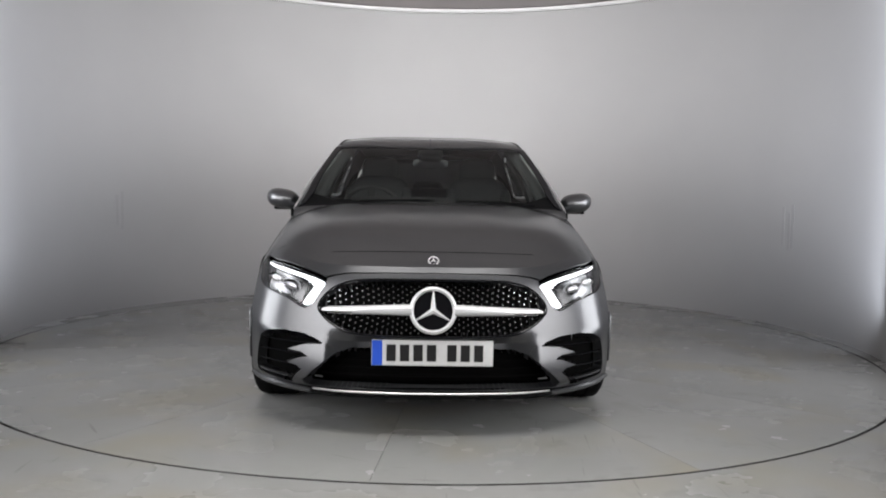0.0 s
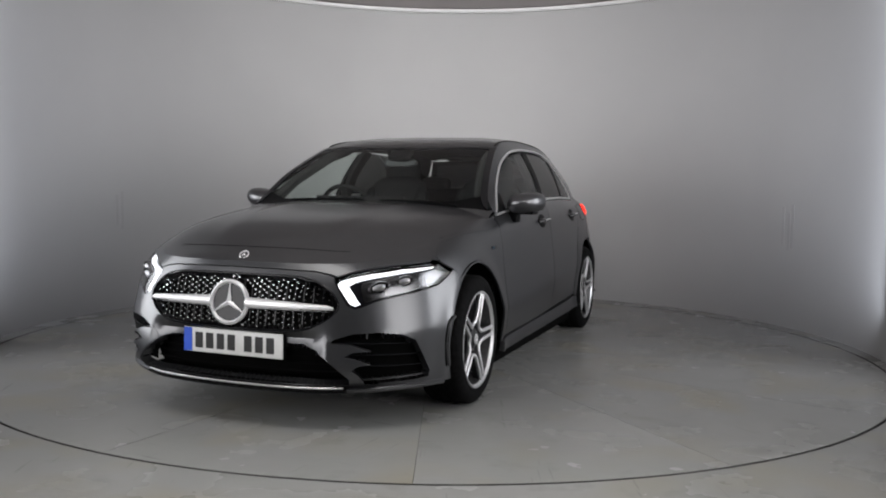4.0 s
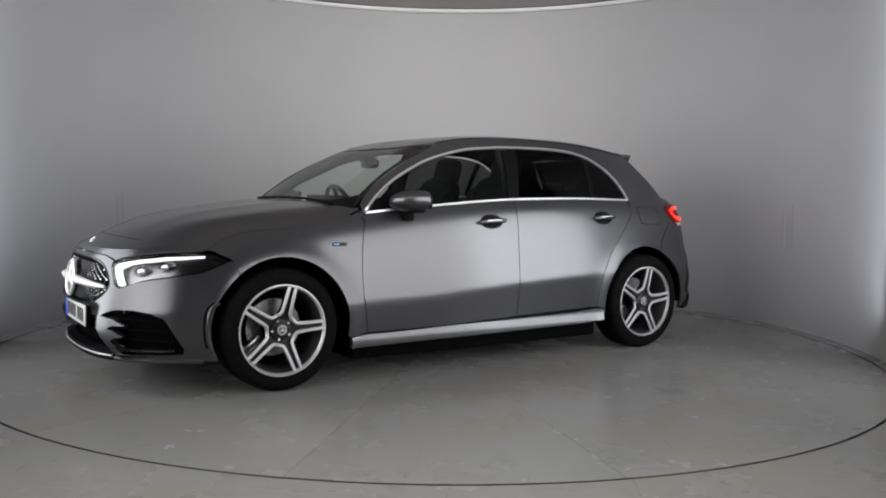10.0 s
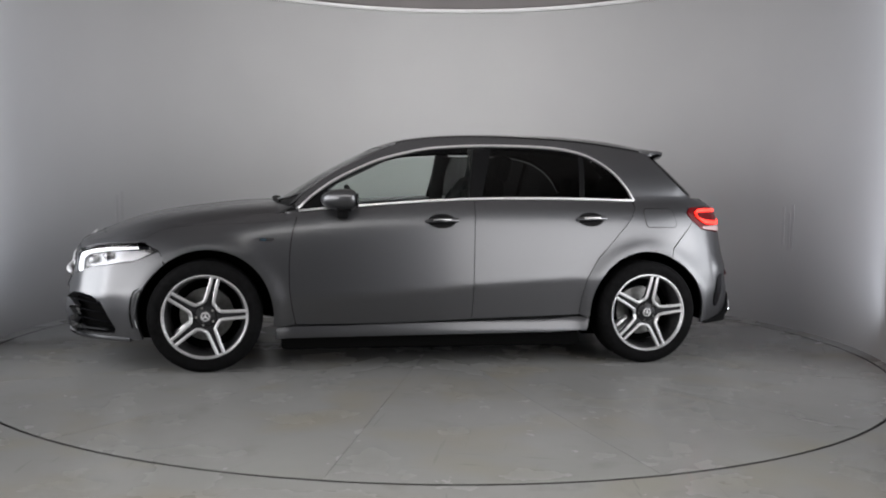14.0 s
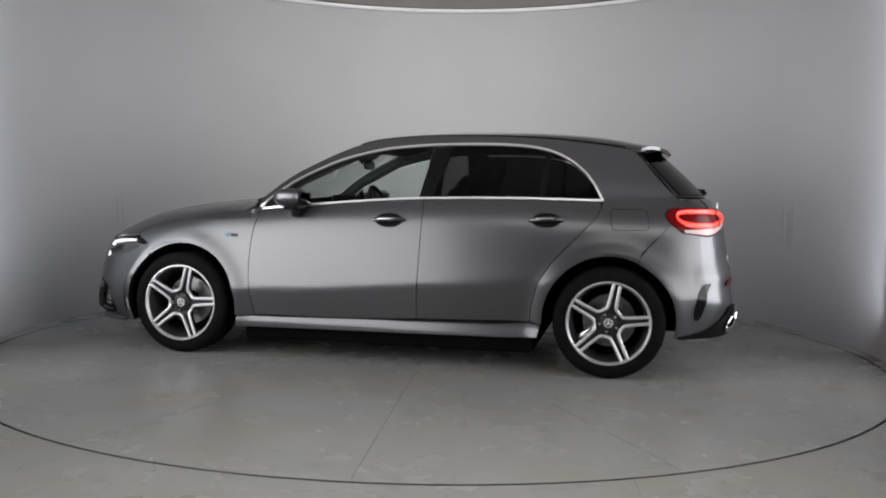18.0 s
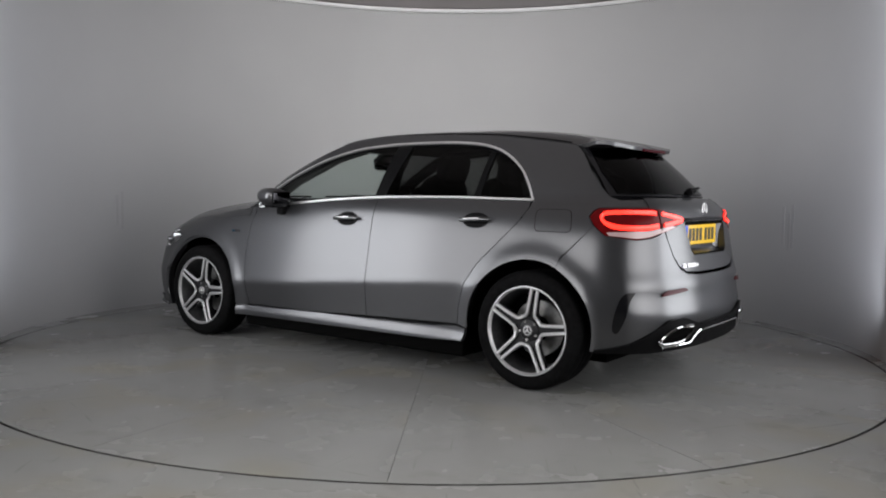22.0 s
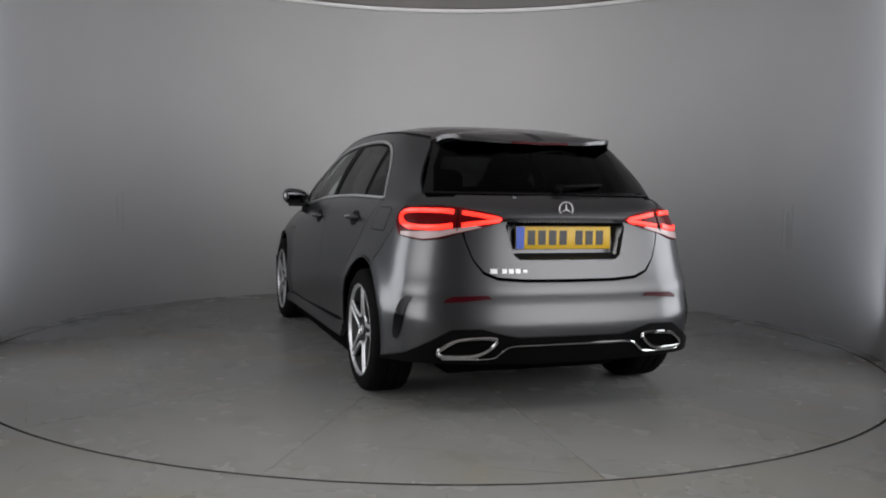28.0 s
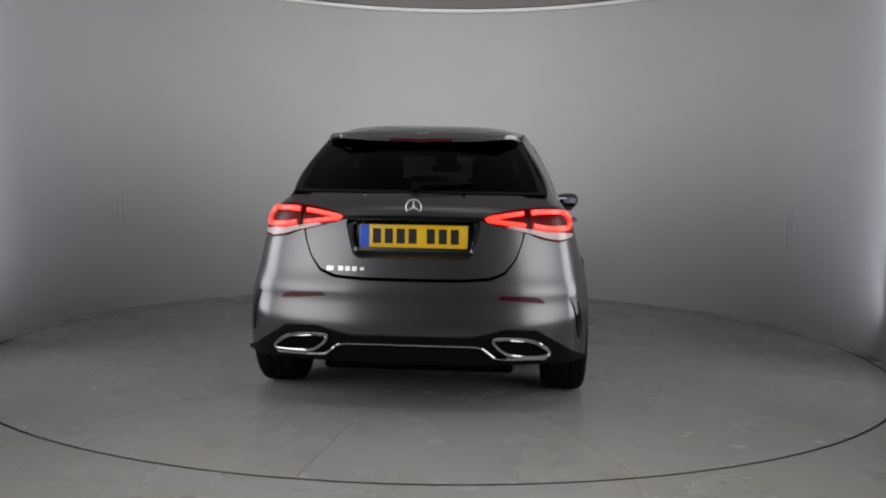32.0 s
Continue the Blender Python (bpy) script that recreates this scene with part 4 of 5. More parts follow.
# near-black sheet in place of the lower opening's shaded depth
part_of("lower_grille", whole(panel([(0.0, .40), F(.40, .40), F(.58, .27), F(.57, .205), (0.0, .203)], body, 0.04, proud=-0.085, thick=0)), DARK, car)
# near-black tray added to darken the bumper's lit inner rim
sills = [(body(s * F(abs(y), .222)[0], .222), y) for y, s in ((yy, 1 if yy >= 0 else -1) for yy in np.linspace(-.545, .545, 33))]
tray = ([(p.x - d, p.y, z) for p, y in sills for d, z in ((.004, .219), (.012, .2235), (.12, .228))], [(3 * i + k, 3 * i + 3 + k, 3 * i + 4 + k, 3 * i + 1 + k) for i in range(32) for k in (0, 1)])
part_of("lower_grille_shade", tray, DARK, car)
for z in (.265, .30, .335):
    part_of("lower_grille_slat", sweep([body(s * F(abs(y), z)[0], z) + Vector((-.075, 0, 0)) for y, s in ((yy, 1 if yy >= 0 else -1) for yy in np.linspace(-.50, .50, 21))], 0.006, 6), DARK, car)
# the shade inside the side intake is this near-black sheet
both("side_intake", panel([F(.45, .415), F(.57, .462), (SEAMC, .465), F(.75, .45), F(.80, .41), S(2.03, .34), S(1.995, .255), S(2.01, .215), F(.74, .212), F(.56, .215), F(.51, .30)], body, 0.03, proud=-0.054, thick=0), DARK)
for z, y0, y1 in ((.405, .50, .775), (.355, .52, .795), (.305, .545, .80)):
    path = [body(*F(y, z - .03 * (y - .5))) for y in np.linspace(y0, y1, 10)]
    fin = sweep([p + Vector((-.022, -.006, 0)) for p in path], [.010 * (1 - .5 * i / 9) for i in range(10)], 8, flat=.6)
    both("intake_fin", fin, GLOSS_BLACK)
vane = [F(.458, .410), F(.56, .400), F(.635, .372), F(.565, .366), F(.535, .350), F(.575, .342), F(.63, .318), F(.585, .310), F(.560, .294), F(.585, .275), F(.605, .246), F(.61, .212), F(.556, .214), F(.555, .258), F(.426, .374), F(.44, .402)]
both("intake_vane", panel(vane, body, 0.012, proud=0.003, thick=0.03, push=chin), PAINT)
both("intake_blade", sweep([body(*F(y, .240 + .05 * (y - .57))) + Vector((-.006, 0, 0)) for y in np.linspace(.57, .80, 12)], [.011] * 11 + [.004], 8, flat=.6), PAINT)
lip = [body(*p) + Vector((.012, 0, -.004)) for p in [(0.0, .207), F(.2, .207), F(.4, .207), F(.53, .208)]]
part_of("front_lip_strip", join(sweep(spline(lip, 5), .0045, 8), mirror(sweep(spline(lip, 5), .0045, 8))), TRIM, car)
under = [body(*p) + Vector((.002, 0, -.012)) for p in [(0.0, .203), F(.2, .203), F(.4, .203), F(.56, .203)]]
part_of("front_lip", join(sweep(spline(under, 5), .013, 8), mirror(sweep(spline(under, 5), .013, 8))), BLACK, car)
corner = [body(*p) + Vector((.004, 0, -.012)) for p in [F(.54, .203), F(.61, .205), F(.68, .208), F(.77, .212), S(1.93, .208)]]
both("lip_corner", sweep(spline(corner, 5), .012, 8), PAINT)
slot = smooth2([S(1.862, .492), S(1.895, .465), S(1.912, .40), S(1.915, .32), S(1.908, .265)], 5, False)
both("air_curtain", sweep([shifted(body, -0.004)(*p) for p in slot], .0075, 8), BLACK)
both("air_blade", sweep([shifted(body, 0.004)(*p) + Vector((-.021, 0, 0)) for p in slot], .0095, 8), PAINT)

# headlamps
LAMP = [F(.49, .674), F(.56, .70), F(.636, .717), F(.74, .734), S(1.95, .741), S(1.87, .737), S(1.789, .706), S(1.86, .673), S(1.93, .646), F(.745, .613), F(.67, .594), F(.60, .564), F(.577, .557), F(.547, .573)]
lamps = both("headlamp", panel(LAMP, body, 0.025, proud=-0.03, thick=0, gap=-0.004), GLOSS_BLACK, label="lit headlamp with white daytime strip")
both("lamp_cover", panel(LAMP, body, 0.025, proud=-0.001, thick=0.006, gap=0.003), LAMP_GLASS, parent=lamps)
drl = [F(.578, .568), F(.556, .578), F(.503, .660), F(.512, .676), F(.56, .690), F(.65, .708), F(.76, .726), S(1.93, .731), S(1.93, .726), F(.76, .715), F(.65, .695), F(.58, .678), F(.548, .658), F(.596, .576)]
both("daytime_strip", panel(drl, body, 0.012, proud=-0.014, thick=0.012), LAMP_WHITE, parent=lamps, label="glowing white daytime strip")
for q, r in ((F(.665, .643), .034), (F(.755, .668), .031)):
    p = body(*q)
    geo = moved(lathe([(0, .006), (r * .6, .004), (r * .8, -.004), (r, .006), (r * 1.1, 0), (r * 1.05, -.03)], 28, "z"), Matrix.Translation(p + Vector((-.020, -.005, 0))) @ pose(0, 0, 0, 0, 0, 28) @ FACE @ pose(0, 0, 0, 0, 0, 14) @ Matrix.Diagonal((1.35, .74, 1, 1)))
    both("projector", geo, LAMP_INNER, parent=lamps)
    lens = moved(lathe([(0, .013), (r * .3, .0115), (r * .58, .007), (r * .62, .003)], 24, "z"), Matrix.Translation(p + Vector((-.020, -.005, 0))) @ pose(0, 0, 0, 0, 0, 28) @ FACE @ pose(0, 0, 0, 0, 0, 14) @ Matrix.Diagonal((1.35, .74, 1, 1)))
    both("projector_lens", lens, LAMP_CHROME, parent=lamps)
refl = [F(.615, .58), F(.60, .655), F(.61, .675), F(.72, .70), S(1.98, .714), S(1.90, .715), S(1.84, .70), S(1.93, .655), F(.745, .622), F(.67, .603)]
both("reflector", panel(refl, body, 0.02, proud=-0.028, thick=0.0), LAMP_INNER, parent=lamps)

# tail lamps
TLAMP = [B(.322, .943), B(.40, .968), B(.47, .985), B(.58, 1.0), B(.67, 1.005), S(-1.67, .999), S(-1.635, .982), S(-1.608, .957), S(-1.630, .914), S(-1.69, .862), B(.75, .842), B(.68, .852), B(.617, .871), B(.474, .902)]
both("lamp_pan", panel(TLAMP, body, 0.03, proud=-0.004, thick=0.01, gap=0.002), BLACK)
tails = both("tail_lamp", panel(TLAMP, body, 0.025, proud=0.003, thick=0.02), TAIL_RED, label="lit red tail lamp")
low = [B(.47, .906), B(.617, .875), B(.68, .857), B(.75, .847), S(-1.71, .860), S(-1.70, .876), B(.75, .884), B(.68, .886), B(.617, .898), B(.50, .914)]
both("reversing_lens", panel(low, body, 0.02, proud=0.006, thick=0.004), TAIL_CLEAR, parent=tails)


def glow_loop(points, r):
    pts = smooth2(points, 4, False)
    return sweep([shifted(body, 0.006)(*p) for p in pts], r, 8, up=(-1, 0.3, 0), flat=0.32)


both("light_loop", join(glow_loop([B(.618, .976), B(.67, .980), S(-1.735, .976), S(-1.682, .956), S(-1.700, .924), S(-1.765, .904), B(.70, .902), B(.62, .914)], 0.0135),
                        glow_loop([B(.575, .975), B(.47, .961), B(.375, .943), B(.46, .930), B(.575, .916)], 0.0110)), TAIL_GLOW, parent=tails, label="glowing red light loop")
both("lamp_split", sweep([shifted(body, 0.005)(*B(.597, z)) for z in (.888, .92, .955, .99)], 0.003, 6), DARK, parent=tails)

# door handles, fuel flap, badges
for doors, xs, z in ((front_doors, (.22, -.016), .892), (rear_doors, (-.745, -.975), .912)):
    x0, x1 = xs
    path = [shifted(body, 0.010 + 0.018 * math.sin(math.pi * t) ** .6)(*S(x0 + (x1 - x0) * (.05 + .9 * t), z + 0.008 * t)) for t in [k / 14 for k in range(15)]]
    both("door_handle", sweep(path, [0.004 if k in (0, 14) else 0.016 + 0.006 * math.sin(math.pi * k / 14) for k in range(15)], 12, flat=.7), PAINT, parent=doors)
    xm = (x0 + x1) / 2
    cup = [S(xm + .086 * math.cos(radians(a)), z + .004 + .044 * math.sin(radians(a))) for a in range(0, 360, 15)]
    # black ellipse flush with the door: the hollow's shade put into colour
    both("handle_cup_shade", panel(cup, body, 0.02, proud=0.0015, thick=0.003), BLACK, parent=doors)
    both("handle_strip", sweep([p + Vector((0, .0195, .006)) for p in path[3:-4]], .0032, 8), TRIM, parent=doors, label="chrome strip on the handle")
flap = [S(-1.245, .988), S(-1.485, .988), S(-1.485, .872), S(-1.265, .872), S(-1.25, .89)]
flap_r = round_poly(flap, .03)
part_of("fuel_flap", panel(flap_r, body, 0.03, proud=0.0012, thick=0.003), PAINT, car)
part_of("flap_joint", sweep([shifted(body, 0.0)(*p) for p in inset(flap_r, -0.0015)], 0.0022, 6, closed=True), DARK, car)
both("fender_badge", panel(round_poly([S(1.205, .786), S(1.12, .786), S(1.12, .766), S(1.205, .766)], .004), body, 0.02, proud=0.004, thick=0.004), RIM_DARK)
both("badge_bar", panel([S(1.20, .782), S(1.165, .782), S(1.165, .770), S(1.20, .770)], body, 0.02, proud=0.006, thick=0.002), BADGE_BLUE)
for y0, y1 in ((.425, .39), (.365, .34), (.33, .305), (.295, .27), (.255, .235)):
    h = .012 if y0 > .26 else .008
    q = [B(y0, .700 - h), B(y1, .700 - h), B(y1, .700 + h - .002), B(y0, .700 + h - .002)]
    part_of("model_badge", panel(q, body, 0.02, proud=0.005, thick=0.005), SILVER, car, "chrome lettering bar")


# number plates: board, blue band and plain dark bars for the characters
def number_plate(name, m, mat, label):
    ob = part_of(name, moved(box(.525, .112, .008, .003), m), mat, car, label)
    part_of("plate_band", moved(box(.044, .108, .003), m @ pose(-.238, 0, .0045)), PLATE_BLUE, ob, "blue band", smooth=False)
    for k in range(7):
        x = -.178 + k * .058 + (.030 if k > 3 else 0)
        part_of("plate_bar", moved(box(.040, .072, .002), m @ pose(x, 0, .005)), INK, ob, smooth=False)
    return ob


# seen from the front the car's right is on the viewer's left
FRONT_V = Matrix(((0, 0, 1, 0), (1, 0, 0, 0), (0, 1, 0, 0), (0, 0, 0, 1)))
number_plate("front_plate", Matrix.Translation((body(0, .38).x - .040, 0, .379)) @ FRONT_V, PLATE_WHITE, "white front number plate with dark bars")
number_plate("rear_plate", Matrix.Translation((body(C_END, .857).x + .052, 0, .857)) @ TAIL, PLATE_YELLOW, "yellow rear number plate with dark bars")
part_of("plate_backing", box(.02, .53, .12, .004, Matrix.Translation((body(0, .38).x - .054, 0, .379))), BLACK, car)

# door mirrors
for s in (1, -1):
    verts, faces, n, k = [], [], 28, 14
    for i in range(k + 1):
        a = math.pi * i / k
        for j in range(n):
            b = 2 * math.pi * j / n
            f = lambda t, e: math.copysign(abs(t) ** e, t)
            x = .140 * f(math.sin(a), .8) * f(math.cos(b), .8)
            y = .098 * f(math.cos(a), .75)
            z = .062 * f(math.sin(a), .85) * f(math.sin(b), .95)
            x += -.02 * (y / .1)
            if x < -.045:
                x = -.045 + (x + .045) * .3
            verts.append((x, s * y, z + .012 * y / .1))
    for i in range(k):
        for j in range(n):
            q = (i * n + j, i * n + (j + 1) % n, (i + 1) * n + (j + 1) % n, (i + 1) * n + j)
            faces.append(q if s < 0 else tuple(reversed(q)))
    at = Matrix.Translation((.70, s * .905, 1.017)) @ pose(0, 0, 0, 0, 0, s * -8)
    mir = part_of("door_mirror", weld((verts, faces)), PAINT, car, m=at)
    part_of("mirror_glass", box(.004, .126, .070, .002, Matrix.Translation((-.0805, 0, .0))), MIRROR, mir)
    part_of("mirror_rim", box(.010, .140, .082, .005, Matrix.Translation((-.0745, 0, .0))), BLACK, mir)
    part_of("mirror_base", box(.085, .15, .022, .008, pose(.0, s * -.02, -.055)), BLACK, mir)
    part_of("mirror_foot", box(.07, .08, .06, .015, pose(.015, s * -.085, -.085)), BLACK, mir)


# wheels
def spoke_bars():
    bars, plates = [], []
    for sgn in (1, -1):
        pts = [(.066, sgn * .050, .022), (.078, sgn * .034, .026), (.094, sgn * .0245, .030), (.16, sgn * .0205, .036), (.234, sgn * .0185, .040)]
        path = spline([(a, h, b) for a, b, h in pts], 4)
        bars.append(sweep([(p.x, p.y, p.z) for p in path], [.0102] * len(path), 8, up=(0, 1, 0), flat=.8))
    v, f = [], []
    prof = [(.05, .040, .008), (.085, .028, .012), (.11, .021, .016), (.17, .019, .020), (.236, .017, .024)]
    for a, b, h in prof:
        v += [(a, h, -b), (a, h, b), (a, h - .03, b * 1.1), (a, h - .03, -b * 1.1)]
    for i in range(len(prof) - 1):
        for q in range(4):
            w = (q + 1) % 4
            f.append((i * 4 + q, (i + 1) * 4 + q, (i + 1) * 4 + w, i * 4 + w))
    return join(*bars), (v, f)


BAR_GEO, WEB_GEO = spoke_bars()
bar_mesh = mesh_of("spoke_edge", *BAR_GEO, RIM_BRIGHT)
web_mesh = mesh_of("spoke", *WEB_GEO, RIM_DARK)
TYRE_R = 0.328
tyre_prof = [(.230, -.095), (.25, -.108), (.275, -.114), (.30, -.112), (.318, -.100), (.3265, -.085), (.328, -.05), (.328, -.032), (.322, -.030), (.322, -.024), (.328, -.022), (.328, .022), (.322, .024), (.322, .030), (.328, .032), (.328, .05),
             (.3265, .085), (.318, .100), (.30, .112), (.275, .114), (.262, .111), (.258, .113), (.25, .109), (.240, .104), (.230, .095)]
tyre_mesh = mesh_of("tyre", *lathe(tyre_prof, 72), RUBBER)
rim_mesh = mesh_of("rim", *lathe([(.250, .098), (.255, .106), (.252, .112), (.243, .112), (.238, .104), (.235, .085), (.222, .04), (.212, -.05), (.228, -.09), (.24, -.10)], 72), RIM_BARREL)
rim_mesh.transform(Matrix.Diagonal((.978, 1, .978, 1)))
lip_mesh = mesh_of("rim_lip", *lathe([(.2350, .099), (.2395, .1080), (.2460, .1132), (.2510, .1128), (.2535, .107)], 72), RIM_BRIGHT)
lip_mesh.transform(Matrix.Diagonal((.975, 1, .975, 1)))
hub_mesh = mesh_of("hub", *lathe([(0, .030), (.030, .030), (.034, .024), (.040, .022), (.056, .018), (.063, .008), (.066, -.03)], 40), RIM_DARK)
cap_mesh = mesh_of("hub_cap", *lathe([(0, .034), (.024, .034), (.028, .0315), (.031, .030)], 32), RIM_BARREL)
ring_mesh = mesh_of("cap_ring", *lathe([(.0205, .0325), (.0215, .0355), (.0245, .0355), (.0255, .0325)], 32), SILVER)
bolt_mesh = mesh_of("wheel_bolt", *lathe([(0, .022), (.008, .022), (.009, .018), (.009, .0)], 6), CHROME)
disc_mesh = mesh_of("brake_disc", *lathe([(.07, -.03), (.155, -.03), (.157, -.033), (.157, -.052), (.155, -.055), (.07, -.055)], 48), DISC)
cal_mesh = mesh_of("brake_caliper", *box(.125, .07, .062, .014), SATIN)
# near-black disc added for the shade behind the spokes
back_mesh = mesh_of("wheel_gap_shade", *lathe([(0, -.075), (.215, -.075)], 40), DARK)
arm_v = [(math.cos(radians(90 + 120 * k)) * .019, .0355, math.sin(radians(90 + 120 * k)) * .019) for k in range(3)]


def hang(name, mesh, parent, m=None, label=""):
    ob = new(name, mesh)
    ob.parent = parent
    if m is not None:
        ob.matrix_basis = m
    return tagged(ob, label)


def wheel(x, y, phase, turn):
    w = new("wheel")
    w.parent = car
    w.matrix_basis = pose(x, y, TYRE_R, 0, 0, turn)
    tagged(w, "five-spoke alloy wheel with bright machined edges")
    hang("tyre", tyre_mesh, w, label="black rubber tyre")
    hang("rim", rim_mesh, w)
    hang("rim_lip", lip_mesh, w, label="bright machined rim edge")
    face = pose(0, .062, 0)
    for k in range(5):
        m = face @ pose(0, 0, 0, 0, -(phase + 72 * k), 0)
        hang("spoke", web_mesh, w, m)
        hang("spoke_edge", bar_mesh, w, m)
        hang("wheel_bolt", bolt_mesh, w, face @ pose(.052 * math.cos(radians(phase + 36 + 72 * k)), 0.001, .052 * math.sin(radians(phase + 36 + 72 * k))))
    hang("hub", hub_mesh, w, face)
    hang("hub_cap", cap_mesh, w, face)
    for k in range(3):
        part_of("cap_mark", sweep([(0, .0975, 0), (arm_v[k][0], .0975, arm_v[k][2])], [.004, .0015], 6), SILVER, w)
    hang("cap_ring", ring_mesh, w, face)
    hang("brake_disc", disc_mesh, w)
    hang("brake_caliper", cal_mesh, w, pose(.125 if turn == 0 else -.125, -.03, -.09, 0, 36 if turn == 0 else -36, 0))
    hang("wheel_gap_shade", back_mesh, w)
    return w


wheel(HUB_F, .776, 180 - 4, 0)
wheel(HUB_R, .772, 180 - 7, 0)
wheel(HUB_F, -.776, 30, 180)
wheel(HUB_R, -.772, 50, 180)

# wheel housings and underside, their shade put into the near-black colour
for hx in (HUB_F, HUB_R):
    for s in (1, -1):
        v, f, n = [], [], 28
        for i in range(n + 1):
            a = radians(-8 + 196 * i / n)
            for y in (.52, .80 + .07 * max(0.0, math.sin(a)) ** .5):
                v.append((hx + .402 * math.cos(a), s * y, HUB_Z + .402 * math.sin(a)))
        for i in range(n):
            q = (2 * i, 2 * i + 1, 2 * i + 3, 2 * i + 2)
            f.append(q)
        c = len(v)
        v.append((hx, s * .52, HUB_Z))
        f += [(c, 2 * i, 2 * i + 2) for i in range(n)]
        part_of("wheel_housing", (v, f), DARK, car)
# underbody boxes set low and wide to darken the floor below the sills
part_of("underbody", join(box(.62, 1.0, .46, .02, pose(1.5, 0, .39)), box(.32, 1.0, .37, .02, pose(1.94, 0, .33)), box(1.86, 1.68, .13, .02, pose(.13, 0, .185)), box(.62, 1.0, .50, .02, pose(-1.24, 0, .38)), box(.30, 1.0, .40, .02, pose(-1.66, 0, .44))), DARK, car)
part_of("cabin_floor", box(1.8, 1.6, .02, .0, pose(.14, 0, .33)), CABIN, car)
part_of("bulkhead", box(.02, 1.5, .6, .0, pose(1.04, 0, .62)), CABIN, car)
part_of("parcel_shelf", box(.62, 1.36, .02, 0, pose(-1.42, 0, .93)), CABIN, car)
# board added ahead of the tail lamps to keep their glow out of the windows
part_of("tail_glow_stop", box(.02, 1.39, .14, 0, pose(-1.42, 0, .995)), CABIN, car)
for s in (1, -1):
    part_of("door_lining", box(1.8, .02, .6, .0, pose(.14, s * .80, .58)), CABIN, car)


both("side_lining", panel([S(-.85, .85), S(-.85, 1.03), W(-1.12, 1.055), W(-1.18, 1.10), W(-1.19, 1.20), W(-1.30, 1.25), W(-1.42, 1.21), W(-1.52, 1.11), W(-1.58, 1.05), S(-1.60, .85)], body, 0.05, proud=-0.028, thick=0), CABIN)

# cabin
dash = spline([(1.02, 0, .965), (.86, 0, .985), (.70, 0, .955), (.66, 0, .87), (.70, 0, .70)], 5)
dv, df = [], []
for i, p in enumerate(dash):
    for j in range(13):
        y = -.72 + 1.44 * j / 12
        dv.append((p.x - .10 * (abs(y) / .72) ** 2 + .0, y, p.z - .02 * (abs(y) / .72) ** 3))
for i in range(len(dash) - 1):
    for j in range(12):
        df.append((i * 13 + j, (i + 1) * 13 + j, (i + 1) * 13 + j + 1, i * 13 + j + 1))
part_of("dashboard", (dv, df), CABIN, car)
part_of("screen_display", box(.02, .62, .11, .006, pose(.735, -.18, .985, 0, -12, 0)), CABIN, car)
sw = part_of("steering_wheel", moved(lathe([(.186 + .015 * math.cos(radians(a)), .015 * math.sin(radians(a))) for a in range(0, 360, 45)], 40, "z", close=True), pose(.52, -.37, .93, 0, -68, 0)), CABIN, car)
part_of("wheel_boss", moved(lathe([(0, .03), (.06, .028), (.075, 0), (.06, -.03)], 24, "z"), pose(.52, -.37, .93, 0, -68, 0)), CABIN, sw)
for a in (0, 180, 270):
    part_of("wheel_arm", moved(box(.13, .045, .015, .005, pose(.12 * math.cos(radians(a + 90)), .12 * math.sin(radians(a + 90)), 0, 0, 0, a + 90)), pose(.52, -.37, .93, 0, -68, 0)), SATIN if a != 270 else CABIN, sw)


def blob(sx, sy, sz, e=.55, n=20, k=12):
    v, f = [], []
    g = lambda t, p: math.copysign(abs(t) ** p, t)
    for i in range(k + 1):
        a = math.pi * i / k
        for j in range(n):
            b = 2 * math.pi * j / n
            v.append((sx / 2 * g(math.sin(a), e) * g(math.cos(b), e), sy / 2 * g(math.sin(a), e) * g(math.sin(b), e), sz / 2 * g(math.cos(a), e)))
    for i in range(k):
        for j in range(n):
            f.append((i * n + j, (i + 1) * n + j, (i + 1) * n + (j + 1) % n, i * n + (j + 1) % n))
    return weld((v, f))


for s in (1, -1):
    seat = part_of("front_seat", moved(blob(.52, .50, .20), pose(.10, s * .36, .55, 0, -8, 0)), SEAT_CLOTH, car, "black leather front seat")
    part_of("seat_back", moved(blob(.16, .48, .68), pose(-.22, s * .36, .86, 0, -20, 0)), SEAT_CLOTH, seat)
    part_of("headrest", moved(blob(.11, .27, .20), pose(-.375, s * .36, 1.225, 0, -14, 0)), SEAT_CLOTH, seat)
    for k in (1, -1):
        part_of("bolster", moved(blob(.12, .09, .50), pose(-.185, s * .36 + k * .20, .86, 0, -20, 0)), SEAT_CLOTH, seat)
rear = part_of("rear_seat", moved(blob(.50, 1.30, .20), pose(-.72, 0, .60, 0, -6, 0)), SEAT_CLOTH, car, "black leather rear bench")
part_of("bench_back", moved(blob(.16, 1.28, .56), pose(-1.0, 0, .84, 0, -24, 0)), SEAT_CLOTH, rear)
for y in (.40, 0, -.40):
    part_of("headrest", moved(blob(.10, .25, .14), pose(-1.14, y, 1.13 if y else 1.09, 0, -14, 0)), SEAT_CLOTH, rear)
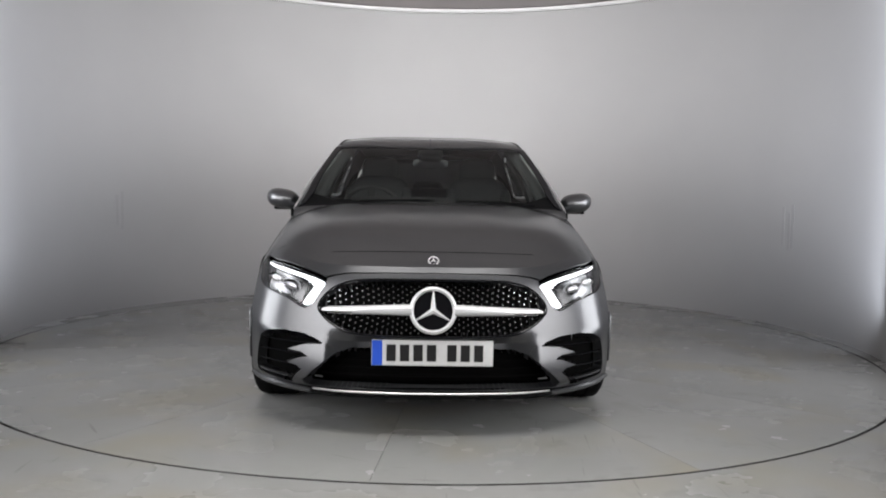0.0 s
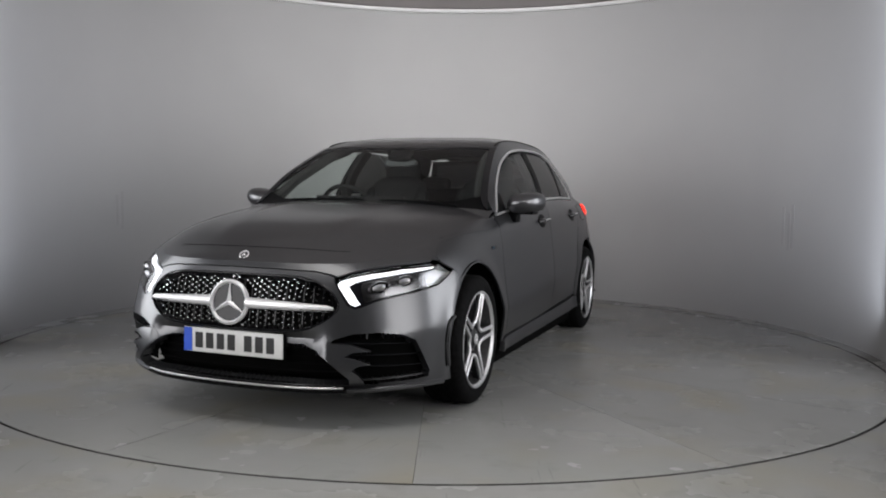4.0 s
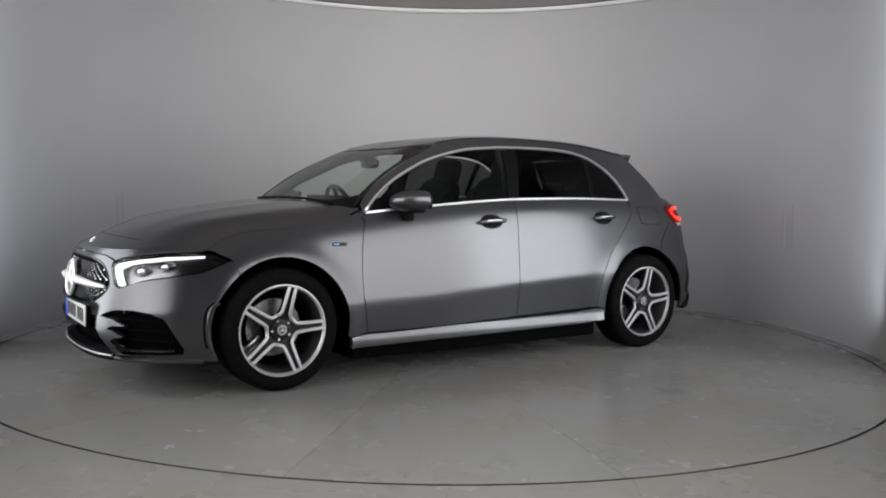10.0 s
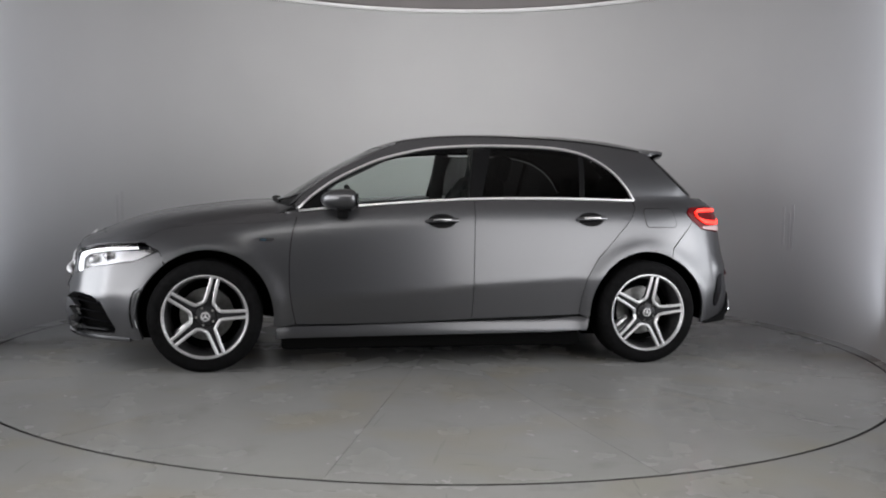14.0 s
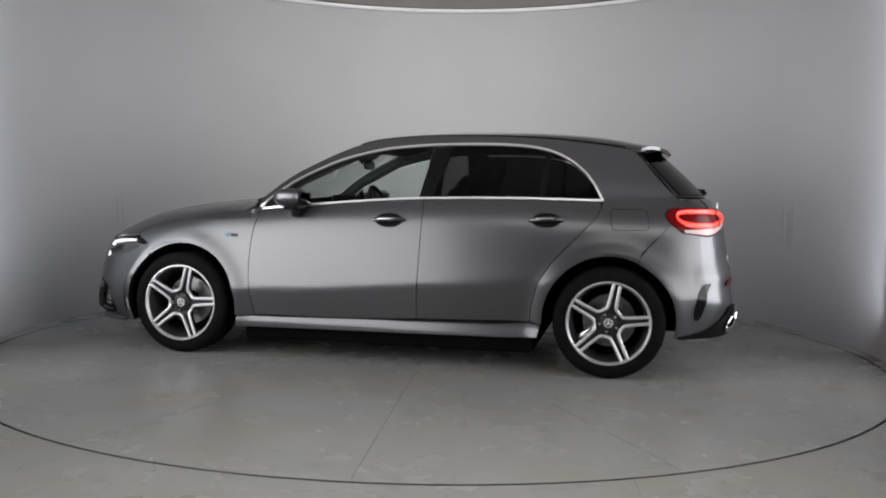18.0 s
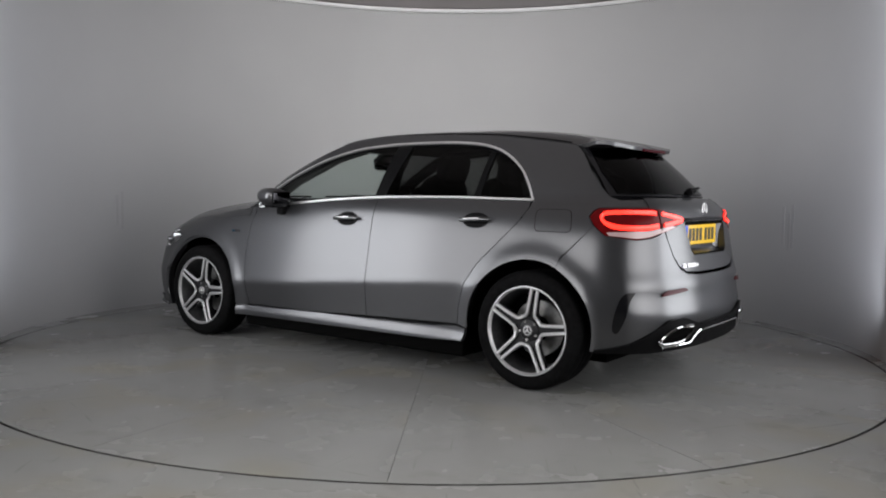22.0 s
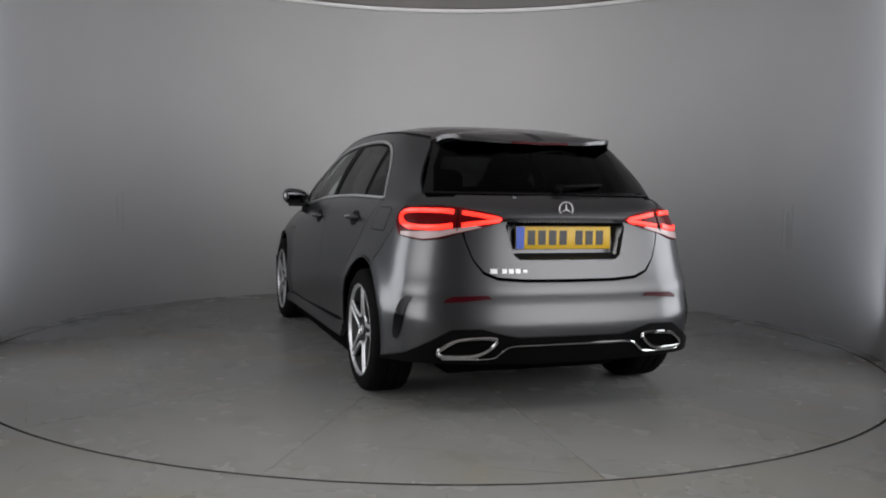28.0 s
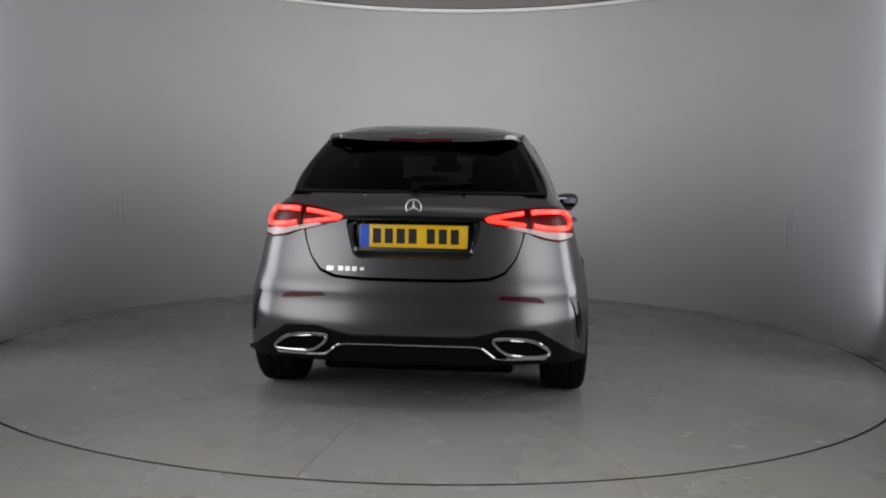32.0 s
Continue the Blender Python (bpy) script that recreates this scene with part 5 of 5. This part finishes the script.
part_of("rear_view_mirror", moved(blob(.03, .23, .065), pose(.50, 0, 1.255)), GLOSS_BLACK, car)
part_of("sensor_box", moved(blob(.14, .16, .05), pose(.50, 0, 1.312, 0, 30, 0)), BLACK, car)
lin = [(0.0, -.45)] + [(cant_y(x) - .03, -x) for x in np.linspace(.38, -1.3, 18)] + [(0.0, 1.32)]
part_of("headlining", whole(panel(lin, lambda u, v: top(-v, u) - Vector((0, 0, .03)), 0.08, thick=0)), HEADLINING, car)
for s in (1, -1):
    path = [Vector((x, s * (cant_y(x) - .05), cant_z(x) - .05)) for x in (.95, .75, .43, .2)]
    part_of("pillar_lining", sweep(path, .034, 8), HEADLINING, car)
    part_of("belt_pillar", sweep([(-.14, s * .748, .98), (-.15, s * .672, 1.2), (-.16, s * .565, 1.36)], .055, 8, flat=.6, up=(0, 1, 0)), CABIN, car)
for y in (.36, -.22):
    w0 = [top(1.115, y - .22) + Vector((0, 0, .012)), top(1.105, y) + Vector((0, 0, .014)), top(1.075, y + .24) + Vector((0, 0, .010))]
    part_of("front_wiper", sweep(spline(w0, 6), .008, 6), BLACK, car)

# ---- what moves: the turntable and the car on it ----
HEADING = [(0, 271.06), (0.25, 270.35), (0.5, 269.19), (1, 266.23), (2, 260.33), (3, 254.36), (4, 248.5), (5, 242.6), (6, 236.66), (7, 230.73), (8, 224.8), (9, 219.01), (10, 213.18), (11, 207.5), (12, 201.88),
           (13, 196.13), (14, 190.46), (15, 184.66), (16, 178.68), (17, 172.63), (18, 166.8), (19, 161.14), (20, 155.31), (21, 149.57), (22, 143.76), (23, 137.98), (24, 132.15),
           (25, 126.46), (26, 120.6), (27, 114.55), (28, 108.66), (29, 102.97), (30, 97.19), (31, 91.28), (32, 85.53)]
OFFSET = -0.0446


def motions():
    walk(turntable, [(t, pose(0, 0, 0, 0, 0, a)) for t, a in HEADING])
    walk(car, [(t, pose(0, 0, 0, 0, 0, a) @ pose(0, OFFSET, 0)) for t, a in HEADING])


motions()
